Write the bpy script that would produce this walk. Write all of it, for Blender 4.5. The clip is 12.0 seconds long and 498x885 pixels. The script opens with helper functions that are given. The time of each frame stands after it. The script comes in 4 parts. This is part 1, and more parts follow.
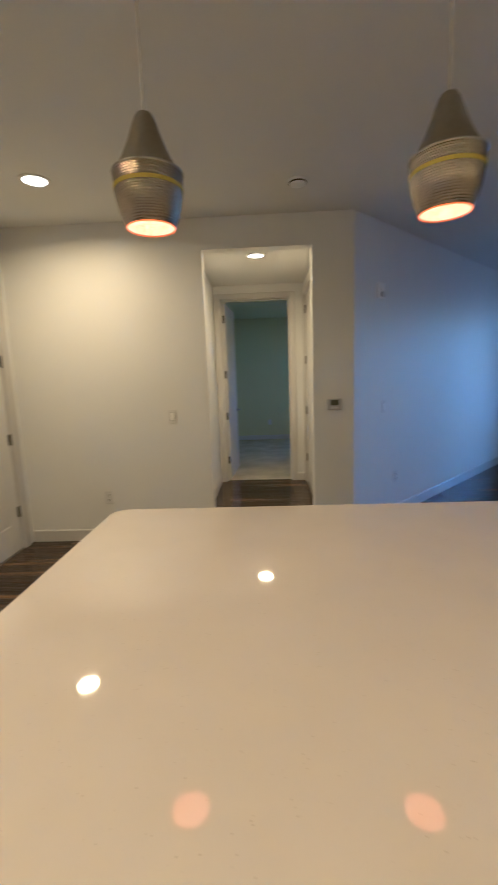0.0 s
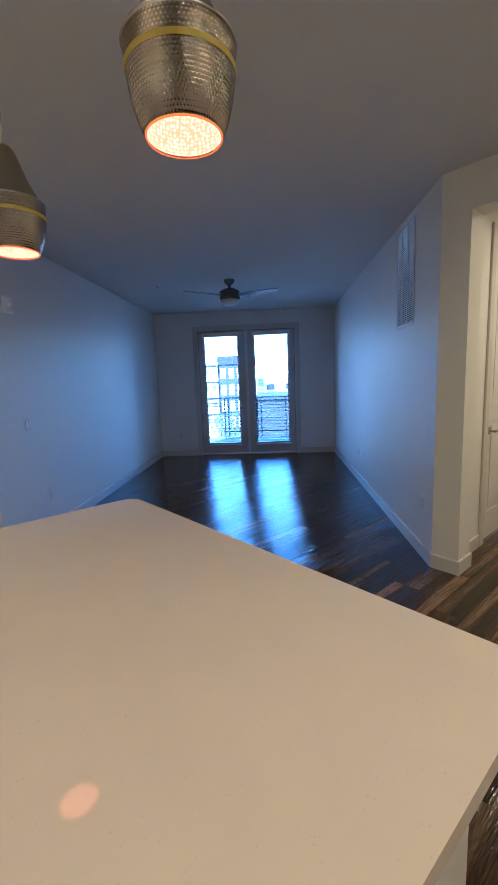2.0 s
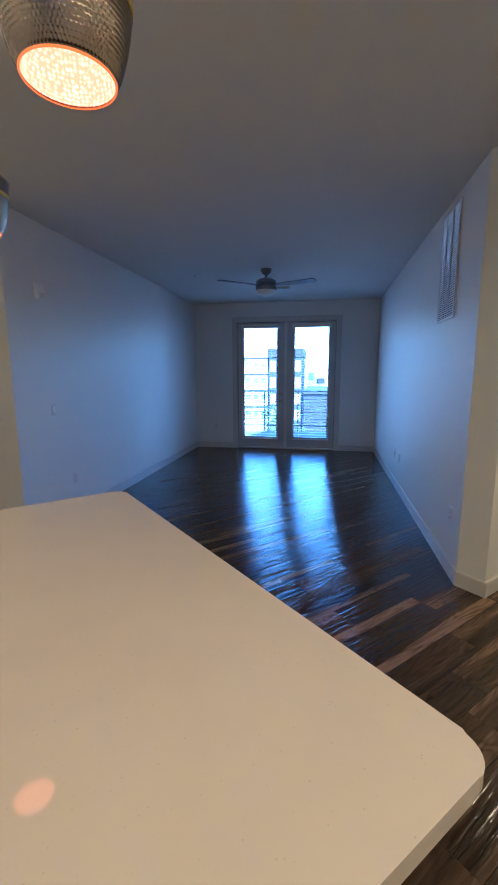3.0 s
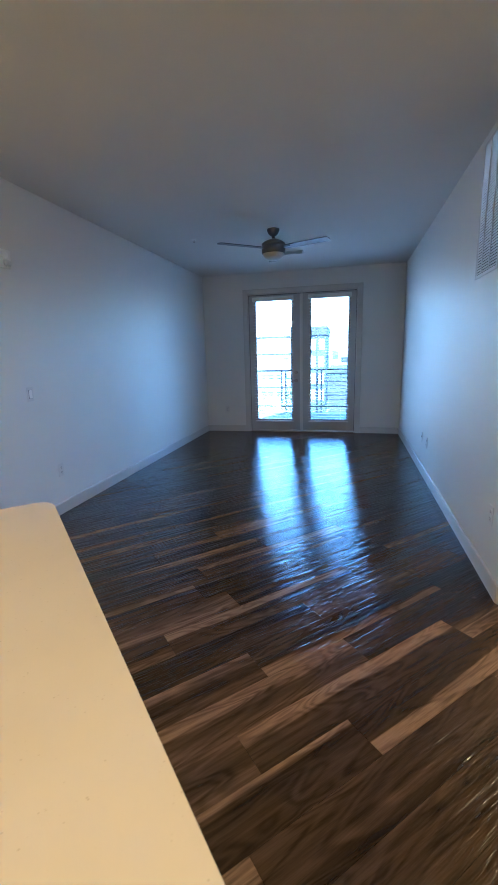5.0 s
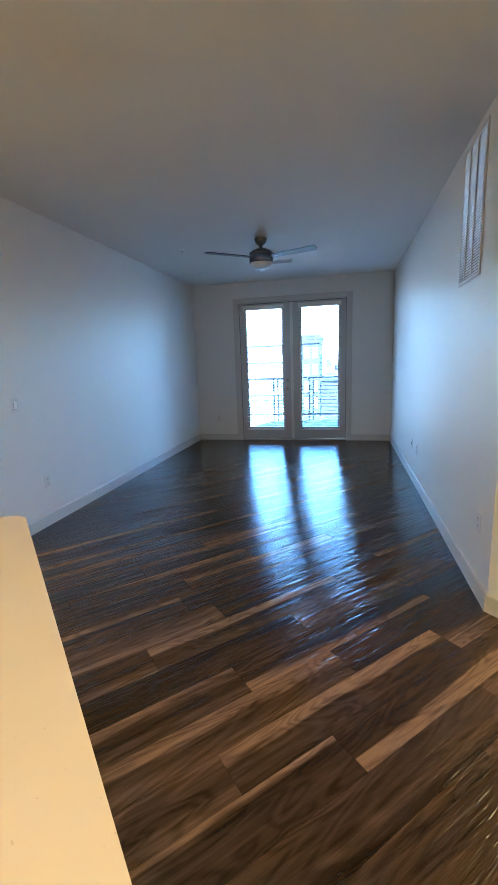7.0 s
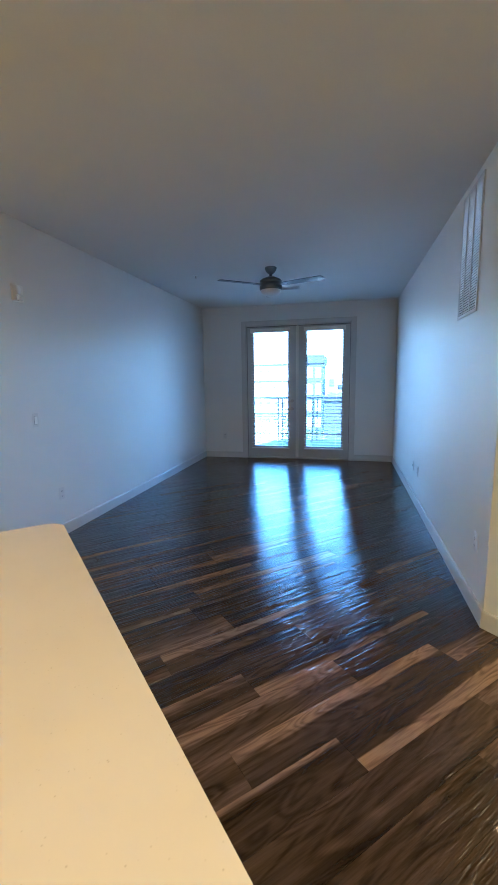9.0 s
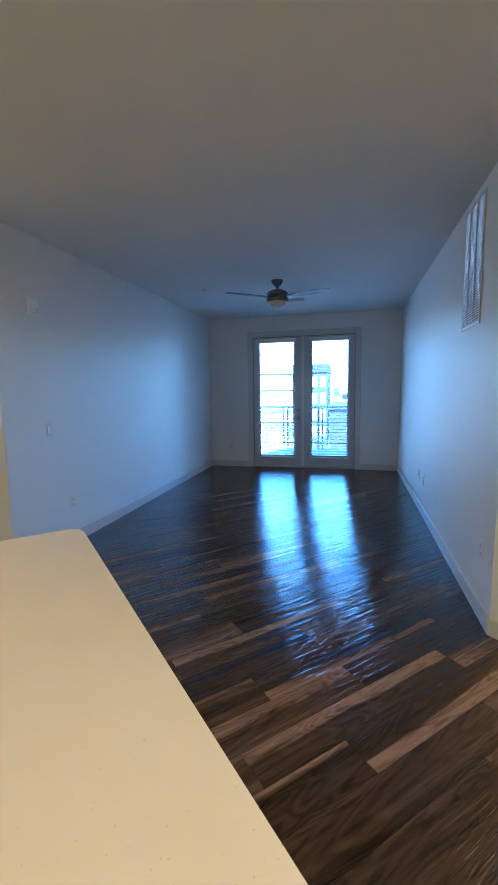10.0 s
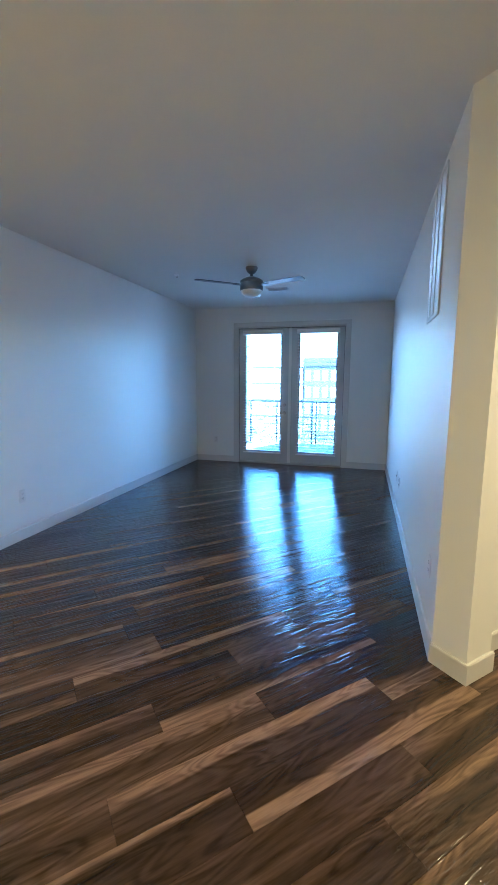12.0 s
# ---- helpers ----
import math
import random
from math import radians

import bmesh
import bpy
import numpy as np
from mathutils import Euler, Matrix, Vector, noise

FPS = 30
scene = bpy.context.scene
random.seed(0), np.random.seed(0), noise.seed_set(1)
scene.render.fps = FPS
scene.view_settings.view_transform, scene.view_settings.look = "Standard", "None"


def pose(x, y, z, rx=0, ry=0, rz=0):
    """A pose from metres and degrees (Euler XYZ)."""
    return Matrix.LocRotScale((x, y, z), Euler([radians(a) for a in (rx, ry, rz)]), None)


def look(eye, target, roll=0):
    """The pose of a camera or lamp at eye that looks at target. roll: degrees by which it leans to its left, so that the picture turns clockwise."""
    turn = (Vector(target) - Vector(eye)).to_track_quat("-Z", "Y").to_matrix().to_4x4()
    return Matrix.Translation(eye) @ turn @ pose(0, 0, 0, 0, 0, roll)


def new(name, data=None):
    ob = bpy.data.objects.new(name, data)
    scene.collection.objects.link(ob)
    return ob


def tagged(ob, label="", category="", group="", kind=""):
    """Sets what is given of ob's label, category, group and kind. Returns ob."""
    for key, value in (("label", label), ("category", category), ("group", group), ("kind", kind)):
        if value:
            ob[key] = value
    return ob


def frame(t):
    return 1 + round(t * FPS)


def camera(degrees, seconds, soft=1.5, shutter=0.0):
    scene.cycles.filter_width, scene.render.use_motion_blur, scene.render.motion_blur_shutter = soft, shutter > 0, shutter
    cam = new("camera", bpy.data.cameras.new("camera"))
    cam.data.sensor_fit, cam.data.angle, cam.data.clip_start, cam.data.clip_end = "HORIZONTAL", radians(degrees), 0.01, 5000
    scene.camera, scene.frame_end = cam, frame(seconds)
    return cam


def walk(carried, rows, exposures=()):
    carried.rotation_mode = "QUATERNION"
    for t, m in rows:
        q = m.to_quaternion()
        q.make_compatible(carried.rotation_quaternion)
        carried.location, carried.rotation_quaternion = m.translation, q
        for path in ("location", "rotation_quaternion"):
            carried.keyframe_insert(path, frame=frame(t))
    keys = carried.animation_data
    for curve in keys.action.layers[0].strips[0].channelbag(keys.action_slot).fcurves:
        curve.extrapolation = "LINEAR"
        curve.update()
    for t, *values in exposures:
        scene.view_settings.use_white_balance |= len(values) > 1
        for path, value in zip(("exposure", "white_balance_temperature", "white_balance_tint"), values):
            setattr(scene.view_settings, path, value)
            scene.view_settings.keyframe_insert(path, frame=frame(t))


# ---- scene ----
cam = camera(62.0, 12.0, shutter=0.25)
PATH = [
    (0, (0.153, 0.086, 1.415), (-1.304, 1.421, 1.107), -2.1),
    (0.3, (0.242, 0.096, 1.416), (-0.868, 1.734, 1.125), -1.7),
    (0.5, (0.308, 0.094, 1.435), (-0.488, 1.905, 1.141), -1.8),
    (1, (0.386, 0.052, 1.443), (0.053, 2.001, 1.14), -1.9),
    (1.5, (0.386, 0.039, 1.442), (0.162, 2.0, 1.121), -2.2),
    (2, (0.385, 0.042, 1.437), (0.258, 2.015, 1.135), -2.2),
    (2.5, (0.472, 0.107, 1.425), (0.322, 2.082, 1.15), -2.5),
    (2.8, (0.552, 0.158, 1.421), (0.284, 2.118, 1.128), -0.9),
    (3, (0.607, 0.194, 1.435), (0.254, 2.135, 1.103), -0.2),
    (3.2, (0.637, 0.235, 1.426), (0.219, 2.158, 1.068), -0.2),
    (4.8, (0.67, 0.694, 1.39), (0.216, 2.595, 0.965), -2.1),
    (5, (0.702, 0.728, 1.385), (0.236, 2.627, 0.965), -1.6),
    (5.5, (0.746, 0.791, 1.371), (0.246, 2.677, 0.931), -1.7),
    (6, (0.741, 0.798, 1.366), (0.244, 2.687, 0.935), -2.2),
    (6.5, (0.744, 0.778, 1.375), (0.28, 2.682, 0.975), -2.2),
    (7, (0.756, 0.767, 1.38), (0.311, 2.679, 0.999), -2.1),
    (9, (0.737, 0.604, 1.42), (0.283, 2.529, 1.122), -0.8),
    (9.5, (0.701, 0.541, 1.416), (0.263, 2.472, 1.131), -1.8),
    (10, (0.726, 0.534, 1.431), (0.249, 2.46, 1.176), -0.9),
    (10.5, (0.892, 0.565, 1.436), (0.162, 2.405, 1.151), -0.5),
    (11, (1.022, 0.58, 1.436), (0.289, 2.412, 1.114), -0.4),
    (11.5, (1.085, 0.68, 1.433), (0.498, 2.566, 1.123), 1.1),
    (12, (1.127, 0.878, 1.437), (0.6, 2.786, 1.147), 0.3),
]
EXPOSURES = [(0.0, 4.5, 4170, 8), (0.5, 4.3, 3950, 9), (1.0, 4.33, 3960, 9), (3.2, 4.41, 4030, 9), (4.8, 4.92, 4300, 3), (5.4, 5.21, 4530, 0), (7.2, 5.29, 4680, 0), (9.0, 5.17, 4320, 0), (10.0, 4.92, 4060, 1), (11.0, 5.2, 3950, -1), (12.0, 5.45, 4180, -1)]
walk(cam, [(t, look(eye, target, roll)) for t, eye, target, roll in PATH], EXPOSURES)

# ---- world, sun and exposure ----
world = bpy.data.worlds.new("sky")
scene.world = world
world.use_nodes = True
_nt = world.node_tree
_sky = _nt.nodes.new("ShaderNodeTexSky")
_sky.sky_type = "NISHITA"
_sky.sun_disc = False
_sky.ozone_density = 4.5
_sky.sun_elevation = radians(42)
_sky.sun_rotation = radians(203)
_nt.links.new(_sky.outputs[0], _nt.nodes["Background"].inputs[0])
_nt.nodes["Background"].inputs[1].default_value = 0.12

sun_data = bpy.data.lights.new("sun", "SUN")
sun_data.energy, sun_data.angle, sun_data.color = 2.0, radians(0.5), (1.0, 0.94, 0.85)
sun = new("sun", sun_data)
sun.matrix_world = look((-6, -14, 15), (0, 0, 0))

WARM = (1.0, 0.57, 0.19)
DOWNLIGHT_WATTS = 0.97


# ---- materials ----
def material(name):
    m = bpy.data.materials.new(name)
    m.use_nodes = True
    return m, m.node_tree.nodes, m.node_tree.links, m.node_tree.nodes["Principled BSDF"]


def node(nodes, kind, **values):
    n = nodes.new(kind)
    for key, value in values.items():
        n.inputs[key].default_value = value
    return n


def ramp(nodes, stops):
    r = nodes.new("ShaderNodeValToRGB")
    e = r.color_ramp.elements
    while len(e) < len(stops):
        e.new(0.5)
    for el, (p, c) in zip(e, stops):
        el.position, el.color = p, (*c, 1.0)
    return r


def plain(name, color, rough=0.5, metal=0.0, grain=40.0, vary=0.06, bump=0.05, blotch=2.0, coat=0.0):
    """A surface of one colour with fine grain, faint large stains and a little relief."""
    m, n, l, b = material(name)
    tc = n.new("ShaderNodeTexCoord")
    fine = node(n, "ShaderNodeTexNoise", Scale=grain, Detail=4.0)
    big = node(n, "ShaderNodeTexNoise", Scale=blotch, Detail=3.0)
    for t in (fine, big):
        l.new(tc.outputs["Object"], t.inputs["Vector"])
    mix = n.new("ShaderNodeMath")
    mix.operation = "ADD"
    l.new(fine.outputs["Fac"], mix.inputs[0])
    l.new(big.outputs["Fac"], mix.inputs[1])
    lo = tuple(max(0.0, c * (1 - vary)) for c in color)
    hi = tuple(min(1.0, c * (1 + vary)) for c in color)
    r = ramp(n, [(0.35, lo), (0.65, hi)])
    half = node(n, "ShaderNodeMath")
    half.operation = "MULTIPLY"
    half.inputs[1].default_value = 0.5
    l.new(mix.outputs[0], half.inputs[0])
    l.new(half.outputs[0], r.inputs["Fac"])
    l.new(r.outputs["Color"], b.inputs["Base Color"])
    b.inputs["Roughness"].default_value = rough
    b.inputs["Metallic"].default_value = metal
    b.inputs["Coat Weight"].default_value = coat
    if bump:
        bp = node(n, "ShaderNodeBump", Strength=bump, Distance=0.002)
        l.new(fine.outputs["Fac"], bp.inputs["Height"])
        l.new(bp.outputs["Normal"], b.inputs["Normal"])
    return m


def wood_planks(name):
    m, n, l, b = material(name)
    tc = n.new("ShaderNodeTexCoord")
    info = n.new("ShaderNodeObjectInfo")
    shift = node(n, "ShaderNodeVectorMath")
    shift.operation = "SCALE"
    shift.inputs[0].default_value = (31.0, 17.0, 9.0)
    l.new(info.outputs["Random"], shift.inputs["Scale"])
    add = n.new("ShaderNodeVectorMath")
    add.operation = "ADD"
    l.new(tc.outputs["Object"], add.inputs[0])
    l.new(shift.outputs[0], add.inputs[1])

    def stretched(sx, sy, scale, detail, distort=0.0):
        mp = node(n, "ShaderNodeMapping", Scale=(sx, sy, 1.0))
        l.new(add.outputs[0], mp.inputs["Vector"])
        t = node(n, "ShaderNodeTexNoise", Scale=scale, Detail=detail, Distortion=distort)
        l.new(mp.outputs[0], t.inputs["Vector"])
        return t

    streak = stretched(0.35, 7.0, 1.6, 3.0, 0.6)
    figure = stretched(1.35, 7.5, 1.0, 1.6, 0.9)
    smoke = stretched(0.8, 9.0, 2.6, 4.0, 1.2)
    pores = stretched(2.5, 60.0, 6.0, 3.0)
    scrape = stretched(1.5, 18.0, 2.0, 2.0, 0.3)
    chatter = stretched(5.0, 52.0, 2.0, 2.0, 0.2)
    tone = n.new("ShaderNodeMath")
    tone.operation = "MULTIPLY_ADD"
    tone.inputs[1].default_value = 0.24
    own = n.new("ShaderNodeSeparateColor")  # each board's own tone, sapwood side and sapwood amount
    l.new(info.outputs["Color"], own.inputs["Color"])
    l.new(own.outputs["Red"], tone.inputs[0])
    l.new(streak.outputs["Fac"], tone.inputs[2])
    # a pale sapwood band along one edge of some boards
    sep = n.new("ShaderNodeSeparateXYZ")
    l.new(tc.outputs["Object"], sep.inputs[0])

    def calc(op, a, b=None, c=None):
        k = n.new("ShaderNodeMath")
        k.operation = op
        for i, q in enumerate((a, b, c)):
            if isinstance(q, (int, float)):
                k.inputs[i].default_value = q
            elif q is not None:
                l.new(q, k.inputs[i])
        return k.outputs[0]

    across = calc("MULTIPLY_ADD", sep.outputs["Y"], 2 / 0.173, -1.0)
    side = calc("SIGN", calc("SUBTRACT", own.outputs["Green"], 0.5))
    reach = calc("MULTIPLY_ADD", streak.outputs["Fac"], 1.5, -0.62)
    ragged = calc("MULTIPLY_ADD", smoke.outputs["Fac"], 0.5, -0.25)
    lean = calc("ADD", calc("ADD", calc("MULTIPLY", across, side), reach), ragged)
    band = ramp(n, [(0.36, (0, 0, 0)), (0.46, (0.6, 0.6, 0.6)), (0.74, (1, 1, 1))])
    l.new(lean, band.inputs["Fac"])
    sap = calc("MULTIPLY", calc("MULTIPLY", band.outputs["Color"], own.outputs["Blue"]), 0.40)
    tone2 = calc("ADD", tone.outputs[0], sap)
    base = ramp(n, [(0.40, (0.026, 0.0165, 0.0105)), (0.62, (0.052, 0.033, 0.0195)), (0.80, (0.093, 0.060, 0.035)), (0.97, (0.205, 0.136, 0.076))])
    l.new(tone2, base.inputs["Fac"])
    # growth rings: contour lines of the slow figure, softened by a second smoky grain
    rings = calc("MULTIPLY_ADD", calc("SINE", calc("MULTIPLY", figure.outputs["Fac"], 74.0)), 0.31, 0.5)
    grain = calc("ADD", calc("MULTIPLY", rings, 0.55), calc("MULTIPLY_ADD", smoke.outputs["Fac"], 1.2, -0.37))
    fig = ramp(n, [(0.20, (0.44, 0.41, 0.39)), (0.50, (0.92, 0.90, 0.88)), (0.80, (1.26, 1.24, 1.21))])
    l.new(grain, fig.inputs["Fac"])
    por = ramp(n, [(0.35, (0.80, 0.80, 0.80)), (0.55, (1.04, 1.04, 1.04))])
    l.new(pores.outputs["Fac"], por.inputs["Fac"])
    mul = n.new("ShaderNodeMix")
    mul.data_type, mul.blend_type = "RGBA", "MULTIPLY"
    mul.inputs["Factor"].default_value = 0.85
    l.new(base.outputs["Color"], mul.inputs["A"])
    l.new(fig.outputs["Color"], mul.inputs["B"])
    mul2 = n.new("ShaderNodeMix")
    mul2.data_type, mul2.blend_type = "RGBA", "MULTIPLY"
    mul2.inputs["Factor"].default_value = 0.8
    l.new(mul.outputs["Result"], mul2.inputs["A"])
    l.new(por.outputs["Color"], mul2.inputs["B"])
    l.new(mul2.outputs["Result"], b.inputs["Base Color"])
    rr = ramp(n, [(0.3, (0.10, 0.10, 0.10)), (0.7, (0.20, 0.20, 0.20))])
    l.new(pores.outputs["Fac"], rr.inputs["Fac"])
    l.new(rr.outputs["Color"], b.inputs["Roughness"])
    bp0 = node(n, "ShaderNodeBump", Strength=1.0, Distance=0.0044)
    l.new(scrape.outputs["Fac"], bp0.inputs["Height"])
    bp = node(n, "ShaderNodeBump", Strength=1.0, Distance=0.0019)
    l.new(chatter.outputs["Fac"], bp.inputs["Height"])
    l.new(bp0.outputs["Normal"], bp.inputs["Normal"])
    bp2 = node(n, "ShaderNodeBump", Strength=0.18, Distance=0.001)
    l.new(pores.outputs["Fac"], bp2.inputs["Height"])
    l.new(bp.outputs["Normal"], bp2.inputs["Normal"])
    l.new(bp2.outputs["Normal"], b.inputs["Normal"])
    b.inputs["Specular IOR Level"].default_value = 0.40
    return m


def quartz(name):
    m, n, l, b = material(name)
    tc = n.new("ShaderNodeTexCoord")
    cloud = node(n, "ShaderNodeTexNoise", Scale=5.0, Detail=6.0)
    speck = node(n, "ShaderNodeTexVoronoi", Scale=130.0)
    rare = node(n, "ShaderNodeTexNoise", Scale=60.0, Detail=2.0)
    for t in (cloud, speck, rare):
        l.new(tc.outputs["Object"], t.inputs["Vector"])
    base = ramp(n, [(0.3, (0.725, 0.665, 0.60)), (0.7, (0.755, 0.695, 0.63))])
    l.new(cloud.outputs["Fac"], base.inputs["Fac"])
    dots = ramp(n, [(0.10, (1.0, 1.0, 1.0)), (0.22, (0.0, 0.0, 0.0))])
    l.new(speck.outputs["Distance"], dots.inputs["Fac"])
    gate = ramp(n, [(0.56, (0.0, 0.0, 0.0)), (0.66, (1.0, 1.0, 1.0))])
    l.new(rare.outputs["Fac"], gate.inputs["Fac"])
    both = n.new("ShaderNodeMath")
    both.operation = "MULTIPLY"
    l.new(dots.outputs["Color"], both.inputs[0])
    l.new(gate.outputs["Color"], both.inputs[1])
    soft = n.new("ShaderNodeMath")
    soft.operation = "MULTIPLY"
    soft.inputs[1].default_value = 0.42
    l.new(both.outputs[0], soft.inputs[0])
    mix = n.new("ShaderNodeMix")
    mix.data_type = "RGBA"
    mix.inputs["B"].default_value = (0.40, 0.33, 0.26, 1)
    l.new(soft.outputs[0], mix.inputs["Factor"])
    l.new(base.outputs["Color"], mix.inputs["A"])
    l.new(mix.outputs["Result"], b.inputs["Base Color"])
    b.inputs["Roughness"].default_value = 0.035
    b.inputs["Specular IOR Level"].default_value = 1.0
    return m


def hammered(name, color, rough, scale, metal=1.0):
    """Metal pressed with rows of small round dimples."""
    m, n, l, b = material(name)
    tc = n.new("ShaderNodeTexCoord")
    sep = n.new("ShaderNodeSeparateXYZ")
    l.new(tc.outputs["Object"], sep.inputs[0])

    def calc(op, a, b=None):
        k = n.new("ShaderNodeMath")
        k.operation = op
        for i, q in enumerate((a, b)):
            if isinstance(q, (int, float)):
                k.inputs[i].default_value = q
            elif q is not None:
                l.new(q, k.inputs[i])
        if op == "SMOOTH_MIN":
            k.inputs[2].default_value = 0.12
        return k.outputs[0]

    row = calc("MULTIPLY", sep.outputs["Z"], scale)
    odd = calc("MULTIPLY", calc("MODULO", calc("FLOOR", row), 2.0), 0.5)
    column = calc("ADD", calc("MULTIPLY", calc("ARCTAN2", sep.outputs["Y"], sep.outputs["X"]), 62.0 / (2 * math.pi)), odd)
    da = calc("SUBTRACT", calc("FRACT", calc("ADD", column, 100.0)), 0.5)
    db = calc("SUBTRACT", calc("FRACT", row), 0.5)
    away = calc("SQRT", calc("ADD", calc("MULTIPLY", da, da), calc("MULTIPLY", db, db)))
    dimple = calc("MINIMUM", calc("MULTIPLY", calc("MULTIPLY", away, away), 1.9), 0.36)
    big = node(n, "ShaderNodeTexNoise", Scale=18.0, Detail=3.0)
    l.new(tc.outputs["Object"], big.inputs["Vector"])
    r = ramp(n, [(0.3, tuple(c * 0.75 for c in color)), (0.7, color)])
    l.new(big.outputs["Fac"], r.inputs["Fac"])
    l.new(r.outputs["Color"], b.inputs["Base Color"])
    bp = node(n, "ShaderNodeBump", Strength=1.0, Distance=0.0042)
    l.new(dimple, bp.inputs["Height"])
    l.new(bp.outputs["Normal"], b.inputs["Normal"])
    b.inputs["Metallic"].default_value = metal
    b.inputs["Roughness"].default_value = rough
    return m


def emitting_copper(name):
    """Dimpled copper with lamplight put in as emission: bright cells with a darker web between them."""
    m, n, l, b = material(name)
    tc = n.new("ShaderNodeTexCoord")
    cells = node(n, "ShaderNodeTexVoronoi", Scale=165.0, Randomness=0.45)
    l.new(tc.outputs["Object"], cells.inputs["Vector"])
    shine = ramp(n, [(0.16, (0.20, 0.062, 0.023)), (0.55, (0.095, 0.0235, 0.0072))])
    l.new(cells.outputs["Distance"], shine.inputs["Fac"])
    l.new(shine.outputs["Color"], b.inputs["Emission Color"])
    b.inputs["Emission Strength"].default_value = 1.0
    b.inputs["Base Color"].default_value = (0.6, 0.3, 0.18, 1)
    b.inputs["Roughness"].default_value = 0.4
    return m


def glowing(name, color, strength, base=(0.8, 0.8, 0.8)):
    m, n, l, b = material(name)
    b.inputs["Base Color"].default_value = (*base, 1)
    b.inputs["Emission Color"].default_value = (*color, 1)
    b.inputs["Emission Strength"].default_value = strength
    return m


def glass(name):
    m, n, l, b = material(name)
    b.inputs["Base Color"].default_value = (0.97, 0.99, 1.0, 1)
    b.inputs["Transmission Weight"].default_value = 1.0
    b.inputs["Roughness"].default_value = 0.0
    b.inputs["IOR"].default_value = 1.02
    return m


PAINT = plain("wall_paint", (0.765, 0.765, 0.745), 0.55, grain=160.0, vary=0.015, bump=0.12, blotch=1.2)
CEIL = plain("ceiling_paint", (0.735, 0.733, 0.71), 0.8, grain=120.0, vary=0.02, bump=0.15, blotch=0.9)
TRIM = plain("trim_paint", (0.60, 0.59, 0.57), 0.38, grain=60.0, vary=0.03, bump=0.03)
DOOR = plain("door_paint", (0.70, 0.69, 0.66), 0.36, grain=50.0, vary=0.03, bump=0.03)
LEAF_PAINT = plain("balcony_door_enamel", (0.50, 0.50, 0.49), 0.33, grain=50.0, vary=0.03, bump=0.03)
PAINT_B = plain("bedroom_paint", (0.60, 0.59, 0.34), 0.6, grain=160.0, vary=0.015, bump=0.12, blotch=1.2)
WOOD = wood_planks("floor_planks")
SUB = plain("screed", (0.05, 0.04, 0.035), 0.9)
CARPET = plain("carpet", (0.50, 0.46, 0.30), 0.95, grain=350.0, vary=0.25, bump=0.8, blotch=3.0)
QUARTZ = quartz("quartz_top")
CABINET = plain("cabinet_paint", (0.62, 0.61, 0.58), 0.42, grain=45.0, vary=0.03)
PLASTIC = plain("white_plastic", (0.86, 0.86, 0.84), 0.32, grain=80.0, vary=0.02, bump=0.0)
# dark grey of the glazing bead, also the painted shade in narrow gaps
BEAD_GAP_GREY = plain("grey_bead_and_gap_shade", (0.11, 0.12, 0.13), 0.6, bump=0.0)
PLATE = plain("plate_plastic", (0.70, 0.70, 0.69), 0.35, grain=80.0, vary=0.02, bump=0.0)
THERMO = plain("thermostat_plastic", (0.42, 0.42, 0.42), 0.4, grain=80.0, vary=0.02, bump=0.0)
SLOT = plain("dark_slot", (0.03, 0.03, 0.03), 0.6, bump=0.0)
NICKEL = plain("brushed_nickel", (0.42, 0.40, 0.37), 0.30, 1.0, grain=90.0, vary=0.12)
STEEL = plain("dark_steel", (0.035, 0.042, 0.05), 0.5, 0.3, grain=60.0, vary=0.15)
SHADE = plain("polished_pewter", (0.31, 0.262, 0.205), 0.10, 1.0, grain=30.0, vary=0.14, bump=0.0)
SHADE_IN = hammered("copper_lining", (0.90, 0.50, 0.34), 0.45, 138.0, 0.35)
CONE = plain("satin_pewter", (0.27, 0.25, 0.21), 0.42, 0.9, grain=70.0, vary=0.06)
GOLD = plain("gold_band", (0.40, 0.32, 0.02), 0.6, 0.0, grain=70.0, vary=0.08)
CORD = plain("clear_cord", (0.55, 0.54, 0.50), 0.25, 0.2, bump=0.0)
DISH_GLOW = emitting_copper("emitting_dimpled_copper")
LIP = glowing("lit_copper_lip", (1.0, 0.12, 0.004), 0.075, (0.5, 0.16, 0.06))
LED = glowing("led_glow", (1.0, 0.74, 0.42), 0.45)
HINGE = plain("dull_nickel", (0.16, 0.15, 0.135), 0.42, 1.0, grain=90.0, vary=0.15)
SCREEN = plain("lcd_screen", (0.06, 0.065, 0.05), 0.2, bump=0.0)
GLASS = glass("clear_glass")
BLIND = plain("blind_vinyl", (0.80, 0.80, 0.78), 0.45, grain=60.0, vary=0.02, bump=0.0)
STEEL_FAN = plain("satin_steel", (0.17, 0.18, 0.195), 0.30, 0.9, grain=90.0, vary=0.12)
FROST = plain("frosted_glass", (0.70, 0.72, 0.72), 0.35, bump=0.0)
BLADE = plain("silver_blade", (0.13, 0.14, 0.155), 0.36, 0.3, grain=35.0, vary=0.05)
VENT = plain("vent_enamel", (0.60, 0.60, 0.59), 0.40, grain=50.0, vary=0.03, bump=0.0)
CONCRETE = plain("concrete", (0.42, 0.42, 0.41), 0.85, grain=30.0, vary=0.12, bump=0.3)
RENDER_W = plain("pale_stucco", (0.70, 0.68, 0.64), 0.9, grain=3.0, vary=0.05, blotch=0.1)
